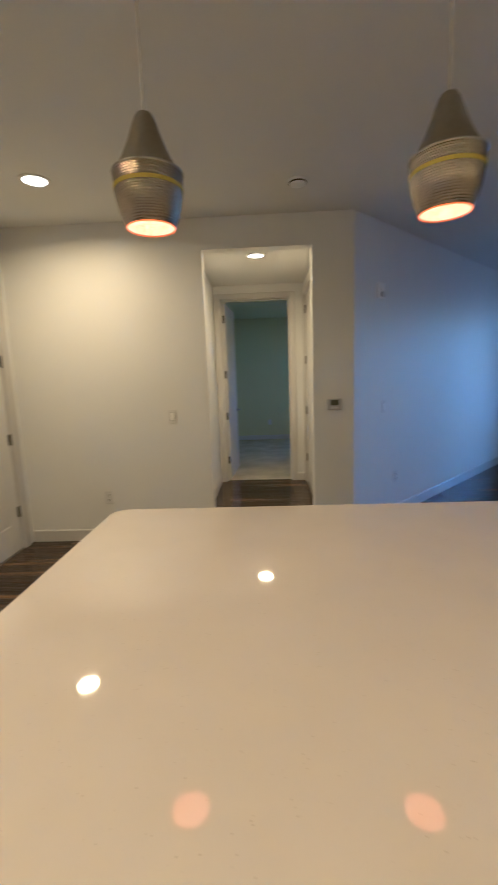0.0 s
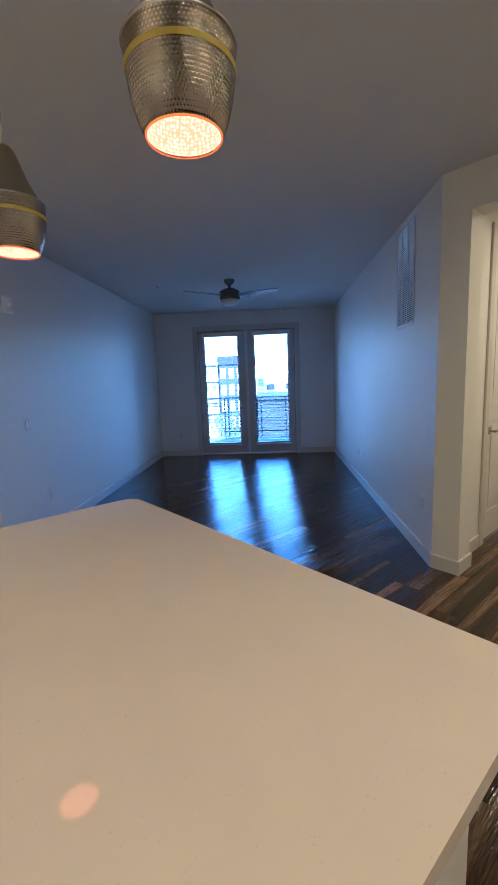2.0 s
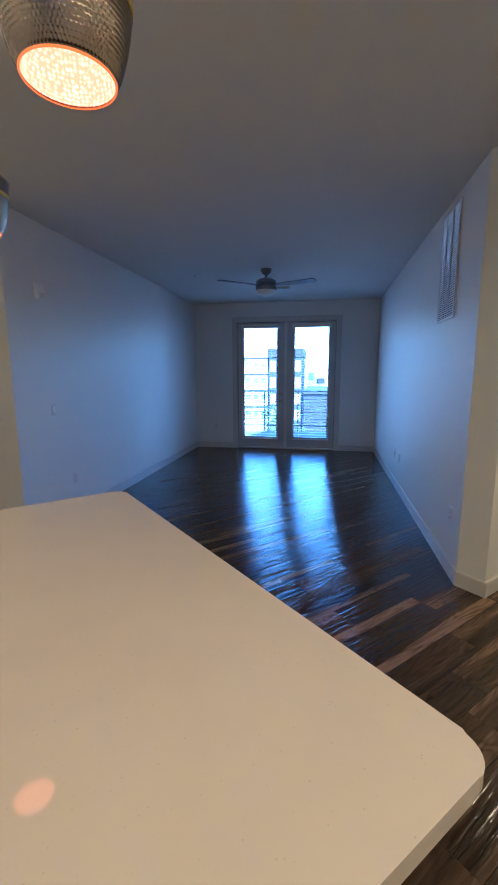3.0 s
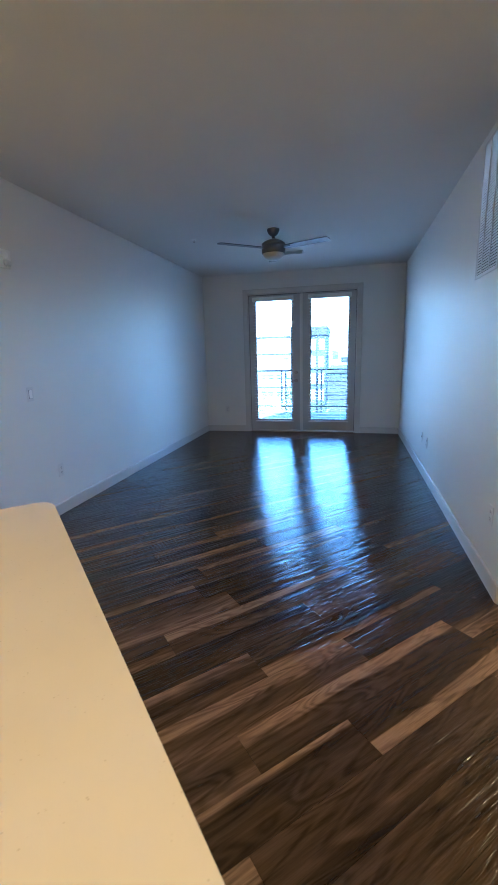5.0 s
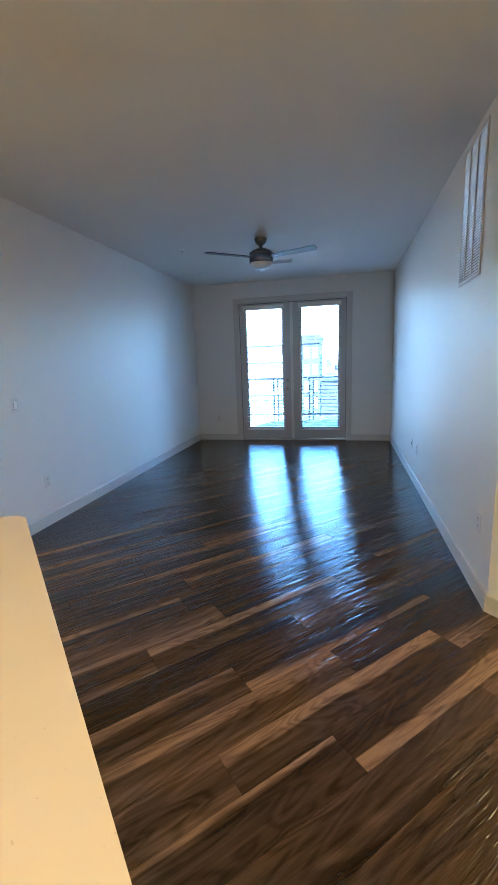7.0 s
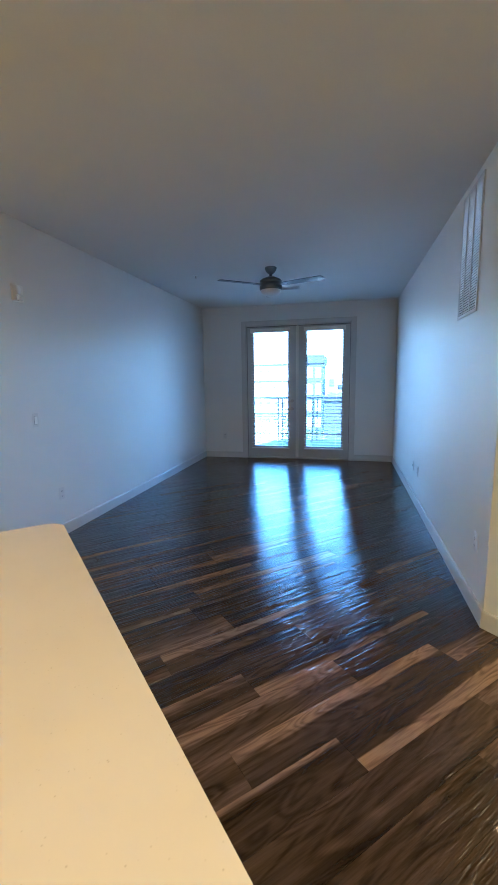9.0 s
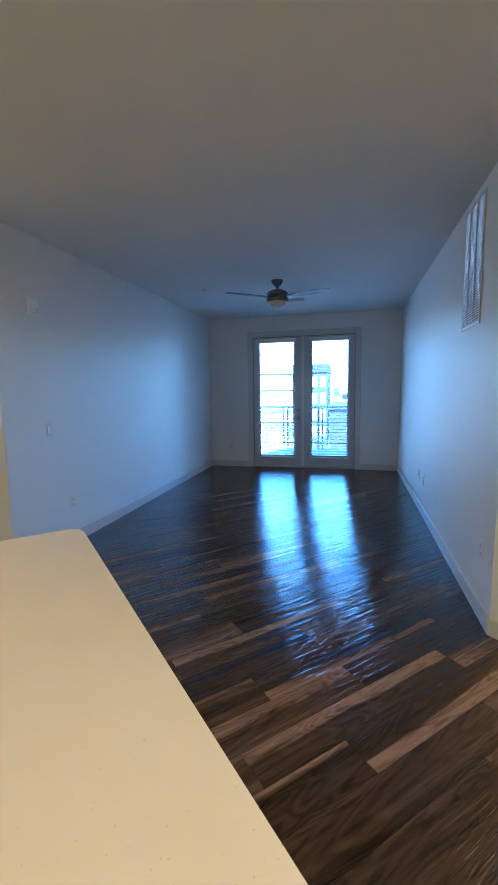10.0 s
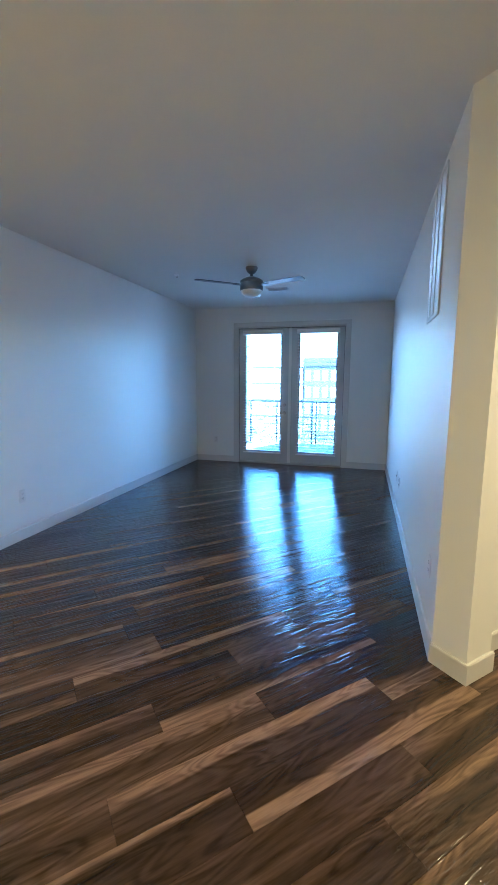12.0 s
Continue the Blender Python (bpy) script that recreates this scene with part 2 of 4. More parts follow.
SIDING = plain("pale_siding", (0.55, 0.50, 0.46), 0.7, grain=30.0, vary=0.06, bump=0.2)
DECK = plain("grey_deck_boards", (0.085, 0.09, 0.095), 0.7, grain=40.0, vary=0.2, bump=0.2)
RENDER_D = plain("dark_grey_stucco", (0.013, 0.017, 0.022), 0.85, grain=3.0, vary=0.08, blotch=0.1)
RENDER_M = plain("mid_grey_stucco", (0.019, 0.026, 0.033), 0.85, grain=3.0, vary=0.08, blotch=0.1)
FARGLASS = plain("far_window_glass", (0.20, 0.24, 0.28), 0.12, grain=2.0, vary=0.2, bump=0.0)
GROUND = plain("pale_concrete_ground", (0.32, 0.32, 0.31), 0.9, grain=0.6, vary=0.3, blotch=0.03)
BARK = plain("bark", (0.12, 0.09, 0.07), 0.9, grain=20.0, vary=0.3)
LEAF = plain("leaves", (0.07, 0.10, 0.045), 0.7, grain=8.0, vary=0.4)


# ---- builders ----
KM = pose(0, 0, 0, 0, 0, 45)  # kitchen axes: u along the island, w towards the hall
S2 = math.sqrt(0.5)


def K(u, w):
    return ((u - w) * S2, (u + w) * S2)


def mesh(name, bm, mat, smooth=False):
    bmesh.ops.recalc_face_normals(bm, faces=bm.faces)
    me = bpy.data.meshes.new(name)
    bm.to_mesh(me)
    bm.free()
    for m in mat if isinstance(mat, (list, tuple)) else (mat,):
        me.materials.append(m)
    if smooth:
        for p in me.polygons:
            p.use_smooth = True
    return me


def thing(name, bm, mat, m=None, label="", category="", group="", kind="", smooth=False):
    ob = new(name, mesh(name, bm, mat, smooth) if bm else None)
    if m is not None:
        ob.matrix_world = m
    return tagged(ob, label, category, group, kind)


def part(name, bm, mat, parent, label="", smooth=False, m=None):
    ob = new(name, mesh(name, bm, mat, smooth))
    ob.parent = parent
    if m is not None:
        ob.matrix_local = m
    return tagged(ob, label)


def box(x0, x1, y0, y1, z0, z1, bevel=0.0, bm=None, segments=1):
    own = bm or bmesh.new()
    tmp = bmesh.new()
    bmesh.ops.create_cube(tmp, size=1.0)
    for v in tmp.verts:
        v.co = ((x0 + x1) / 2 + v.co.x * (x1 - x0), (y0 + y1) / 2 + v.co.y * (y1 - y0), (z0 + z1) / 2 + v.co.z * (z1 - z0))
    if bevel:
        bmesh.ops.bevel(tmp, geom=tmp.edges, offset=bevel, segments=segments, affect="EDGES", profile=0.5)
    if bm is None:
        own.free()
        return tmp
    me = bpy.data.meshes.new("tmp")
    tmp.to_mesh(me)
    tmp.free()
    own.from_mesh(me)
    bpy.data.meshes.remove(me)
    return own


def lathe(profile, n=40, bm=None):
    bm = bm or bmesh.new()
    rings = []
    for r, z in profile:
        rings.append([bm.verts.new((r * math.cos(2 * math.pi * i / n), r * math.sin(2 * math.pi * i / n), z)) for i in range(n)] if r > 1e-6 else [bm.verts.new((0, 0, z))])
    for a, b in zip(rings, rings[1:]):
        for i in range(n):
            j = (i + 1) % n
            if len(a) == 1 and len(b) > 1:
                bm.faces.new((a[0], b[i], b[j]))
            elif len(b) == 1 and len(a) > 1:
                bm.faces.new((a[i], a[j], b[0]))
            elif len(a) > 1:
                bm.faces.new((a[i], a[j], b[j], b[i]))
    return bm


def prism(points, z0, z1):
    bm = bmesh.new()
    lo = [bm.verts.new((x, y, z0)) for x, y in points]
    hi = [bm.verts.new((x, y, z1)) for x, y in points]
    n = len(points)
    bm.faces.new(lo[::-1])
    bm.faces.new(hi)
    for i in range(n):
        bm.faces.new((lo[i], lo[(i + 1) % n], hi[(i + 1) % n], hi[i]))
    return bm


def run_matrix(p0, p1):
    """Origin at p0, x along the run, y to its left."""
    return pose(p0[0], p0[1], 0, 0, 0, math.degrees(math.atan2(p1[1] - p0[1], p1[0] - p0[0])))


def wall(name, p0, p1, thick, z1=2.7, openings=(), z0=0.0, grow=(0.0, 0.0), mat=None, label="smooth off-white painted wall"):
    """The room's face runs from p0 to p1; the wall stands to the left of it, with openings (s0, s1, za, zb)."""
    length = math.dist(p0, p1)
    ss = sorted({-grow[0], length + grow[1], *[s for o in openings for s in o[:2]]})
    zs = sorted({z0, z1, *[z for o in openings for z in o[2:]]})
    solid = {}
    for i in range(len(ss) - 1):
        for j in range(len(zs) - 1):
            s, z = (ss[i] + ss[i + 1]) / 2, (zs[j] + zs[j + 1]) / 2
            solid[i, j] = not any(o[0] < s < o[1] and o[2] < z < o[3] for o in openings)
    bm = bmesh.new()
    cache = {}

    def v(i, k, j):
        if (i, k, j) not in cache:
            cache[i, k, j] = bm.verts.new((ss[i], k * thick, zs[j]))
        return cache[i, k, j]

    for (i, j), full in solid.items():
        if not full:
            continue
        bm.faces.new((v(i, 0, j), v(i + 1, 0, j), v(i + 1, 0, j + 1), v(i, 0, j + 1)))
        bm.faces.new((v(i, 1, j), v(i, 1, j + 1), v(i + 1, 1, j + 1), v(i + 1, 1, j)))
        for di, dj, q in ((-1, 0, ((i, 0, j), (i, 0, j + 1), (i, 1, j + 1), (i, 1, j))), (1, 0, ((i + 1, 0, j), (i + 1, 1, j), (i + 1, 1, j + 1), (i + 1, 0, j + 1))),
                          (0, -1, ((i, 0, j), (i, 1, j), (i + 1, 1, j), (i + 1, 0, j))), (0, 1, ((i, 0, j + 1), (i + 1, 0, j + 1), (i + 1, 1, j + 1), (i, 1, j + 1)))):
            if not solid.get((i + di, j + dj), False):
                bm.faces.new([v(*c) for c in q])
    return thing(name, bm, mat or PAINT, run_matrix(p0, p1), label, "wall", kind="structure")


def baseboard(p0, p1, grow=(0.0, 0.0)):
    """A skirting 105 mm high with an eased top edge, on the right-hand side of the run."""
    length = math.dist(p0, p1)
    section = [(-0.014, 0.001), (-0.014, 0.098), (-0.010, 0.105), (0.0, 0.105), (0.0, 0.001)]
    bm = bmesh.new()
    a = [bm.verts.new((-grow[0], y, z)) for y, z in section]
    b = [bm.verts.new((length + grow[1], y, z)) for y, z in section]
    bm.faces.new(a)
    bm.faces.new(b[::-1])
    for i in range(5):
        bm.faces.new((a[i], b[i], b[(i + 1) % 5], a[(i + 1) % 5]))
    return thing("baseboard", bm, TRIM, run_matrix(p0, p1), "off-white painted baseboard along the wall", "baseboard", kind="structure")


# ---- structure ----
XL, XR, YF, H = -1.829, 1.520, 7.955, 2.70
C_L = (XL, 3.125)          # corner between hall wall and living room
WH, UL = 3.503, -1.995     # hall wall, entry wall
UR, WJ, WP = 3.221, 0.882, 0.972
C_R = (XR, 3.035)
HL, HR, HE = -0.475, 0.700, 5.550

DX0, DX1, DZ = -1.035, 0.805, 2.365  # french door opening
wall("wall_far", (XL, YF), (XR, YF), 0.14, H, [(DX0 - XL, DX1 - XL, 0.0, DZ)], grow=(0.14, 0.14))
wall("wall_living_left", C_L, (XL, YF), 0.12, H)
wall("wall_living_right", (XR, YF), C_R, 0.12, H)
wall("wall_hall", K(UL, WH), K(0.916, WH), 0.12, H, [(-0.317 - UL, 0.573 - UL, 0.0, 2.455)], grow=(0.12, 0.0))
wall("wall_entry", K(UL, -2.2), K(UL, WH), 0.12, H, [(4.610, 5.560, 0.0, 2.44)], grow=(0.12, 0.0))
wall("wall_back", K(UR, -2.2), K(UL, -2.2), 0.12, H, grow=(0.2, 0.0))
wall("wall_passage_opening", (K(UR, 1.071)), K(UR, -2.2), 0.196, H, [(1.071 - WJ, 1.071 + 0.55, 0.0, 2.44)])
wall("wall_passage_side", K(UR + 0.196, WP), K(5.5, WP), 0.12, H, [(0.480, 1.300, 0.0, 2.44)], grow=(0.0, 0.12))
wall("wall_passage_end", K(5.5, WP), K(5.5, -0.75), 0.12, H)
wall("wall_passage_far", K(5.5, -0.75), K(UR + 0.196, -0.75), 0.12, H, grow=(0.12, 0.0))
# hall to the bedroom
wall("wall_hall_left", K(HL, WH + 0.12), K(HL, HE), 0.12, 2.6)
wall("wall_hall_right", K(HR, HE), K(HR, WH + 0.12), 0.12, 2.6, [(0.10, 0.94, 0.0, 2.44)])
wall("wall_hall_end", K(HL, HE), K(HR, HE), 0.12, H, [(0.067, 0.999, 0.0, 2.44)], grow=(0.825, 0.9))
# bedroom
wall("wall_bedroom_left", K(-1.3, HE + 0.12), K(-1.3, 9.4), 0.12, H, mat=PAINT_B, label="pale beige-green bedroom wall")
wall("wall_bedroom_far", K(-1.3, 9.4), K(1.6, 9.4), 0.12, H, grow=(0.12, 0.12), mat=PAINT_B, label="pale beige-green bedroom wall")
wall("wall_bedroom_right", K(1.6, 9.4), K(1.6, HE + 0.12), 0.12, H, [(1.28, 1.66, 0.9, 2.1)], mat=PAINT_B, label="pale beige-green bedroom wall")

OUTER = [(-1.95, 3.30), (-1.95, 8.09), (1.65, 8.09), (1.65, 3.12), K(3.43, 1.092), K(5.62, 1.092), K(5.62, -0.87), K(3.33, -0.87),
         K(3.41, -2.32), K(-2.16, -2.32), K(-2.16, 3.619), K(0.86, 3.619)]
thing("ceiling", prism(OUTER, H, H + 0.15), CEIL, None, "flat off-white painted ceiling", "ceiling", kind="structure")
thing("subfloor", prism(OUTER, -0.16, -0.013), SUB, None, "dark screed under the planks", "floor", kind="structure")
thing("ceiling_hall", box(HL - 0.12, 0.82, 3.621, HE - 0.002, 2.6, 2.75), CEIL, KM, "lower painted hall ceiling", "ceiling", kind="structure")
thing("ceiling_bedroom", box(-1.42, 1.72, HE + 0.122, 9.52, H, H + 0.15), PAINT_B, KM, "painted bedroom ceiling", "ceiling", kind="structure")
thing("subfloor_hall", box(HL - 0.12, 0.82, 3.62, HE + 0.06, -0.16, -0.013), SUB, KM, "dark screed under the hall planks", "floor", kind="structure")
thing("carpet_bedroom", box(-1.42, 1.72, HE + 0.062, 9.52, -0.16, 0.006), CARPET, KM, "pale grey bedroom carpet", "carpet", kind="structure")

# baseboards (the room lies to the right of each run)
baseboard((XL, YF), (DX0 - 0.072, YF))
baseboard((DX1 + 0.072, YF), (XR, YF))
baseboard(C_L, (XL, YF), (0.005, -0.014))
baseboard((XR, YF), C_R, (-0.014, 0.006))
baseboard(K(UR, 1.071), K(UR, WJ), (0.0, 0.014))
baseboard(K(UR, WJ), K(UR + 0.196, WJ), (0.0, 0.014))
baseboard(K(UR + 0.196, WP), K(UR + 0.196 + 0.41, WP))
baseboard(K(UL, WH), K(-0.317, WH), (-0.014, 0.014))
baseboard(K(0.573, WH), K(0.916, WH), (0.014, 0.006))
baseboard(K(-0.317, WH), K(-0.317, WH + 0.12))
baseboard(K(0.573, WH + 0.12), K(0.573, WH))
baseboard(K(HL, WH + 0.12), K(HL, HE))
baseboard(K(0.585, HE), K(HR, HE))
baseboard(K(UL, -2.2), K(UL, 2.33))
baseboard(K(-1.3, 9.4), K(1.6, 9.4))


def casing(m, width, height, deep, name="trim", face=0.07, stop=0.056):
    """Flat casing round an opening from (0, 0) to (width, height) on the face y = 0, with jamb lining through the wall."""
    root = thing(name, None, None, m, "off-white painted door casing and jamb", "door frame", kind="structure")
    for nm, b in (("jamb", (0.0, 0.018, 0.0, deep, 0.0, height)), ("jamb", (width - 0.018, width, 0.0, deep, 0.0, height)), ("head_jamb", (0.018, width - 0.018, 0.0, deep, height - 0.018, height)),
                  ("side_casing", (-face, 0.006, -0.018, -0.0005, 0.0, height + face)), ("side_casing", (width - 0.006, width + face, -0.018, -0.0005, 0.0, height + face)),
                  ("head_casing", (0.006, width - 0.006, -0.018, -0.0005, height - 0.006, height + face))):
        part(nm, box(*b, bevel=0.003), TRIM, root)
    for b in ((0.017, 0.034, 0.0, height - 0.018), (width - 0.034, width - 0.017, 0.0, height - 0.018), (0.034, width - 0.034, height - 0.034, height - 0.017)):
        part("door_stop", box(b[0], b[1], stop, stop + 0.014, b[2], b[3], bevel=0.002), TRIM, root)
    return root


def hinge(parent, x, y, z):
    h = part("hinge", box(x - 0.032, x + 0.032, y - 0.003, y + 0.003, z - 0.045, z + 0.045, bevel=0.001), HINGE, parent, "dull nickel hinge")
    k = bmesh.new()
    bmesh.ops.create_cone(k, cap_ends=True, segments=10, radius1=0.007, radius2=0.007, depth=0.1, matrix=Matrix.Translation((x, y - 0.006, z)))
    part("knuckle", k, HINGE, h)


def lever(parent, x, y, z, way):
    """A lever handle on a round rose, on the face y, pointing along way * x."""
    rose = bmesh.new()
    bmesh.ops.create_cone(rose, cap_ends=True, segments=24, radius1=0.032, radius2=0.028, depth=0.012, matrix=Matrix.Translation((x, y - 0.006, z)) @ pose(0, 0, 0, 90))
    r = part("handle", rose, NICKEL, parent, "brushed nickel lever handle", smooth=False)
    arm = bmesh.new()
    bmesh.ops.create_cone(arm, cap_ends=True, segments=12, radius1=0.010, radius2=0.010, depth=0.05, matrix=Matrix.Translation((x, y - 0.035, z)) @ pose(0, 0, 0, 90))
    box(min(x - 0.008 * way, x + 0.115 * way), max(x - 0.008 * way, x + 0.115 * way), y - 0.062, y - 0.046, z - 0.010, z + 0.010, 0.004, arm)
    part("lever", arm, NICKEL, r)


# strip added under a closed door so that daylight can't leak through the gap
def leak_strip(m, width):
    thing("threshold", box(0.0, width, -0.004, 0.12, -0.012, 0.004, 0.002), NICKEL, m, "thin metal strip added under the door to stop light leaking in", "threshold", kind="structure")


def panel_door(name, m, width, height, label, handle=None, hinges=None, thick=0.04, panels=((0.25, 1.02), (1.17, 2.28))):
    """A moulded two-panel door; local x across, y through, z up."""
    root = thing(name, box(0, width, 0.006, thick - 0.006, 0.0045, height), DOOR, m, label, "door", kind="structure")
    st = 0.115
    for y0, y1 in ((0.0, 0.0058), (thick - 0.0058, thick)):
        part("stile", box(0, st, y0, y1, 0.012, height, 0.0015), DOOR, root)
        part("stile", box(width - st, width, y0, y1, 0.012, height, 0.0015), DOOR, root)
        zz = [0.012] + [z for p in panels for z in p] + [height]
        for a, b in zip(zz[::2], zz[1::2]):
            part("rail", box(st, width - st, y0, y1, a, b, 0.0015), DOOR, root)
        for a, b in panels:
            part("raised_panel", box(st + 0.035, width - st - 0.035, y0 + 0.001, y1 - 0.001, a + 0.035, b - 0.035, 0.0015), DOOR, root)
    if hinges is not None:
        for z in (0.34, 0.97, 1.62, 2.25):
            hinge(root, hinges, -0.004, z)
    if handle:
        lever(root, *handle)
    return root


# entry door, closed, in the wall beside the kitchen
em = KM @ pose(UL, 2.412, 0, 0, 0, 90)
casing(em, 0.948, 2.438, 0.12, "door_frame_1")
panel_door("door_1", em @ pose(0.02, 0.012, 0), 0.908, 2.415, "white painted panelled entry door, closed", hinges=0.918)
leak_strip(em, 0.948)
# bedroom door, open into the bedroom
hm = KM @ pose(HL + 0.068, HE, 0)
casing(hm, 0.930, 2.438, 0.12, "door_frame_2", 0.060, 0.050)
bd = panel_door("door_2", KM @ pose(HL + 0.088 + 0.043, HE + 0.126, 0, 0, 0, 86), 0.875, 2.41, "white painted panelled bedroom door, standing open", handle=(0.815, 0.0, 0.93, -1))
for z in (0.28, 0.90, 1.47, 2.20):
    part("hinge", box(-0.0035, -0.0003, 0.004, 0.036, z - 0.05, z + 0.05, 0.001), HINGE, bd, "dull nickel hinge leaf on the door's edge")
# closed door on the hall's side wall
sm = KM @ pose(HR, HE - 0.101, 0, 0, 0, -90)
casing(sm, 0.838, 2.438, 0.12, "door_frame_3")
panel_door("door_3", sm @ pose(0.02, 0.012, 0), 0.798, 2.415, "white painted closet door, closed", hinges=0.0)
leak_strip(sm, 0.838)
# closed door in the passage
pm = KM @ pose(UR + 0.196 + 0.481, WP, 0)
casing(pm, 0.818, 2.438, 0.12, "door_frame_4")
panel_door("door_4", pm @ pose(0.02, 0.012, 0), 0.778, 2.415, "white painted panelled passage door, closed", handle=(0.07, 0.0, 0.945, 1))
leak_strip(pm, 0.818)

# ---- french doors to the balcony ----
fm = pose(DX0, YF, 0)
casing(fm, DX1 - DX0, DZ, 0.14, "door_frame_5", 0.075, 0.084)
part_z = (0.026, 2.345)


def french_leaf(name, x0, x1, px0, px1, label, working):
    root = thing(name, None, None, pose(0, YF + 0.035, 0), label, "door", group="balcony french doors", kind="structure")
    y0, y1 = 0.0, 0.045
    za, zb, pa, pb = part_z[0], part_z[1], 0.213, 2.262
    part("stile", box(x0, px0, y0, y1, za, zb, 0.003), LEAF_PAINT, root)
    part("stile", box(px1, x1, y0, y1, za, zb, 0.003), LEAF_PAINT, root)
    part("top_rail", box(px0, px1, y0 + 0.0005, y1 - 0.0005, pb, zb, 0.003), LEAF_PAINT, root)
    part("bottom_rail", box(px0, px1, y0 + 0.0005, y1 - 0.0005, za, pa, 0.003), LEAF_PAINT, root)
    bead = bmesh.new()
    for b in ((px0 - 0.002, px0 + 0.014, pa, pb), (px1 - 0.014, px1 + 0.002, pa, pb), (px0 + 0.014, px1 - 0.014, pa - 0.002, pa + 0.014), (px0 + 0.014, px1 - 0.014, pb - 0.014, pb + 0.002)):
        box(b[0], b[1], 0.010, 0.036, b[2], b[3], 0.002, bead)
    part("glazing_bead", bead, BEAD_GAP_GREY, root, "grey glazing bead")
    # dark strips painting the shadow line between leaf and casing
    gap_strips = bmesh.new()
    for b in ((x0 - 0.0012, x0 + 0.005, za, zb), (x1 - 0.005, x1 + 0.0012, za, zb), (x0 + 0.005, x1 - 0.005, zb - 0.006, zb + 0.0012)):
        box(b[0], b[1], -0.0030, 0.010, b[2], b[3], 0.001, gap_strips)
    part("leaf_gap_shade", gap_strips, BEAD_GAP_GREY, root, "thin dark strip standing for the shaded gap round the leaf")
    pane = part("pane", box(px0 + 0.008, px1 - 0.008, 0.020, 0.026, pa + 0.008, pb - 0.008), GLASS, root, "clear glass pane")
    pane.visible_shadow = False
    if working:
        lever(root, px1 + 0.065, 0.0, 0.90, -1)
        bolt = bmesh.new()
        bmesh.ops.create_cone(bolt, cap_ends=True, segments=24, radius1=0.030, radius2=0.026, depth=0.018, matrix=Matrix.Translation((px1 + 0.065, -0.009, 1.04)) @ pose(0, 0, 0, 90))
        box(px1 + 0.060, px1 + 0.070, -0.036, -0.016, 1.022, 1.058, 0.002, bolt)
        part("deadbolt", bolt, NICKEL, root, "nickel thumb-turn deadbolt")
    return root


french_leaf("door_5", DX0 + 0.0195, -0.122, -0.908, -0.272, "white full-glass balcony door, closed", True)
french_leaf("door_6", -0.106, DX1 - 0.0195, 0.034, 0.668, "white full-glass balcony door, closed", False)


def blind(x0, x1):
    """A horizontal blind with open slats, hung on the room side of one door leaf."""
    y, z0, z1, pitch = YF + 0.011, 0.235, 2.235, 0.0476
    root = thing("window_blind", None, None, pose((x0 + x1) / 2, y, 0), "white two-inch slatted blind on the balcony door, lowered with open slats", "blind", group="balcony door blinds")
    half = (x1 - x0) / 2
    part("valance", box(-half - 0.012, half + 0.012, -0.026, 0.0225, z1 + 0.006, z1 + 0.074, 0.004), BLIND, root, "white valance")
    part("bottom_rail", box(-half, half, -0.0215, 0.0215, z0 - 0.052, z0 - 0.036, 0.004), BLIND, root)
    section = [(-0.0215, -0.0012), (-0.010, 0.0004), (0.0, 0.0010), (0.010, 0.0004), (0.0215, -0.0012)]
    sb = bmesh.new()
    rings = [[sb.verts.new((x, yy, zz + d)) for d in (-0.0011, 0.0011) for yy, zz in (section if d < 0 else section[::-1])] for x in (-half, half)]
    for i in range(10):
        sb.faces.new((rings[0][i], rings[0][(i + 1) % 10], rings[1][(i + 1) % 10], rings[1][i]))
    sb.faces.new(rings[0][::-1])
    sb.faces.new(rings[1])
    slat = mesh("slat", sb, BLIND)
    for i in range(int((z1 - z0) / pitch) + 1):
        s = new("slat", slat)
        s.parent = root
        s.matrix_local = pose(0, 0, z0 + pitch * i, 2.0 + 1.2 * math.sin(i * 2.3))
    for x in (-half + 0.13, half - 0.13):
        for yy in (-0.0235, 0.0235):
            part("ladder_cord", box(x - 0.0009, x + 0.0009, yy - 0.0006, yy + 0.0006, z0 - 0.036, z1 + 0.006), BLIND, root)
    part("tilt_wand", lathe([(0.0, 1.36), (0.004, 1.36), (0.0035, z1), (0.0, z1)], 8), BLIND, root, m=pose(-half + 0.05, -0.030, 0))
    return root


blind(-0.935, -0.250)
blind(0.012, 0.692)
thing("trim", box(-0.140, -0.088, YF + 0.022, YF + 0.034, 0.028, 2.338, 0.003), DOOR, None, "white astragal strip between the balcony doors", "trim", kind="structure")
thing("threshold", box(DX0 + 0.02, DX1 - 0.02, YF - 0.012, YF + 0.14, 0.0, 0.024, 0.005), NICKEL, None, "metal threshold under the balcony doors", "threshold", kind="structure")


# ---- island ----
def rounded(u0, u1, w0, w1, r, n=8):
    pts = []
    for cu, cw, a in ((u1 - r, w1 - r, 0), (u0 + r, w1 - r, 90), (u0 + r, w0 + r, 180), (u1 - r, w0 + r, 270)):
        pts += [(cu + r * math.cos(radians(a + 90 * i / n)), cw + r * math.sin(radians(a + 90 * i / n))) for i in range(n + 1)]
    return pts


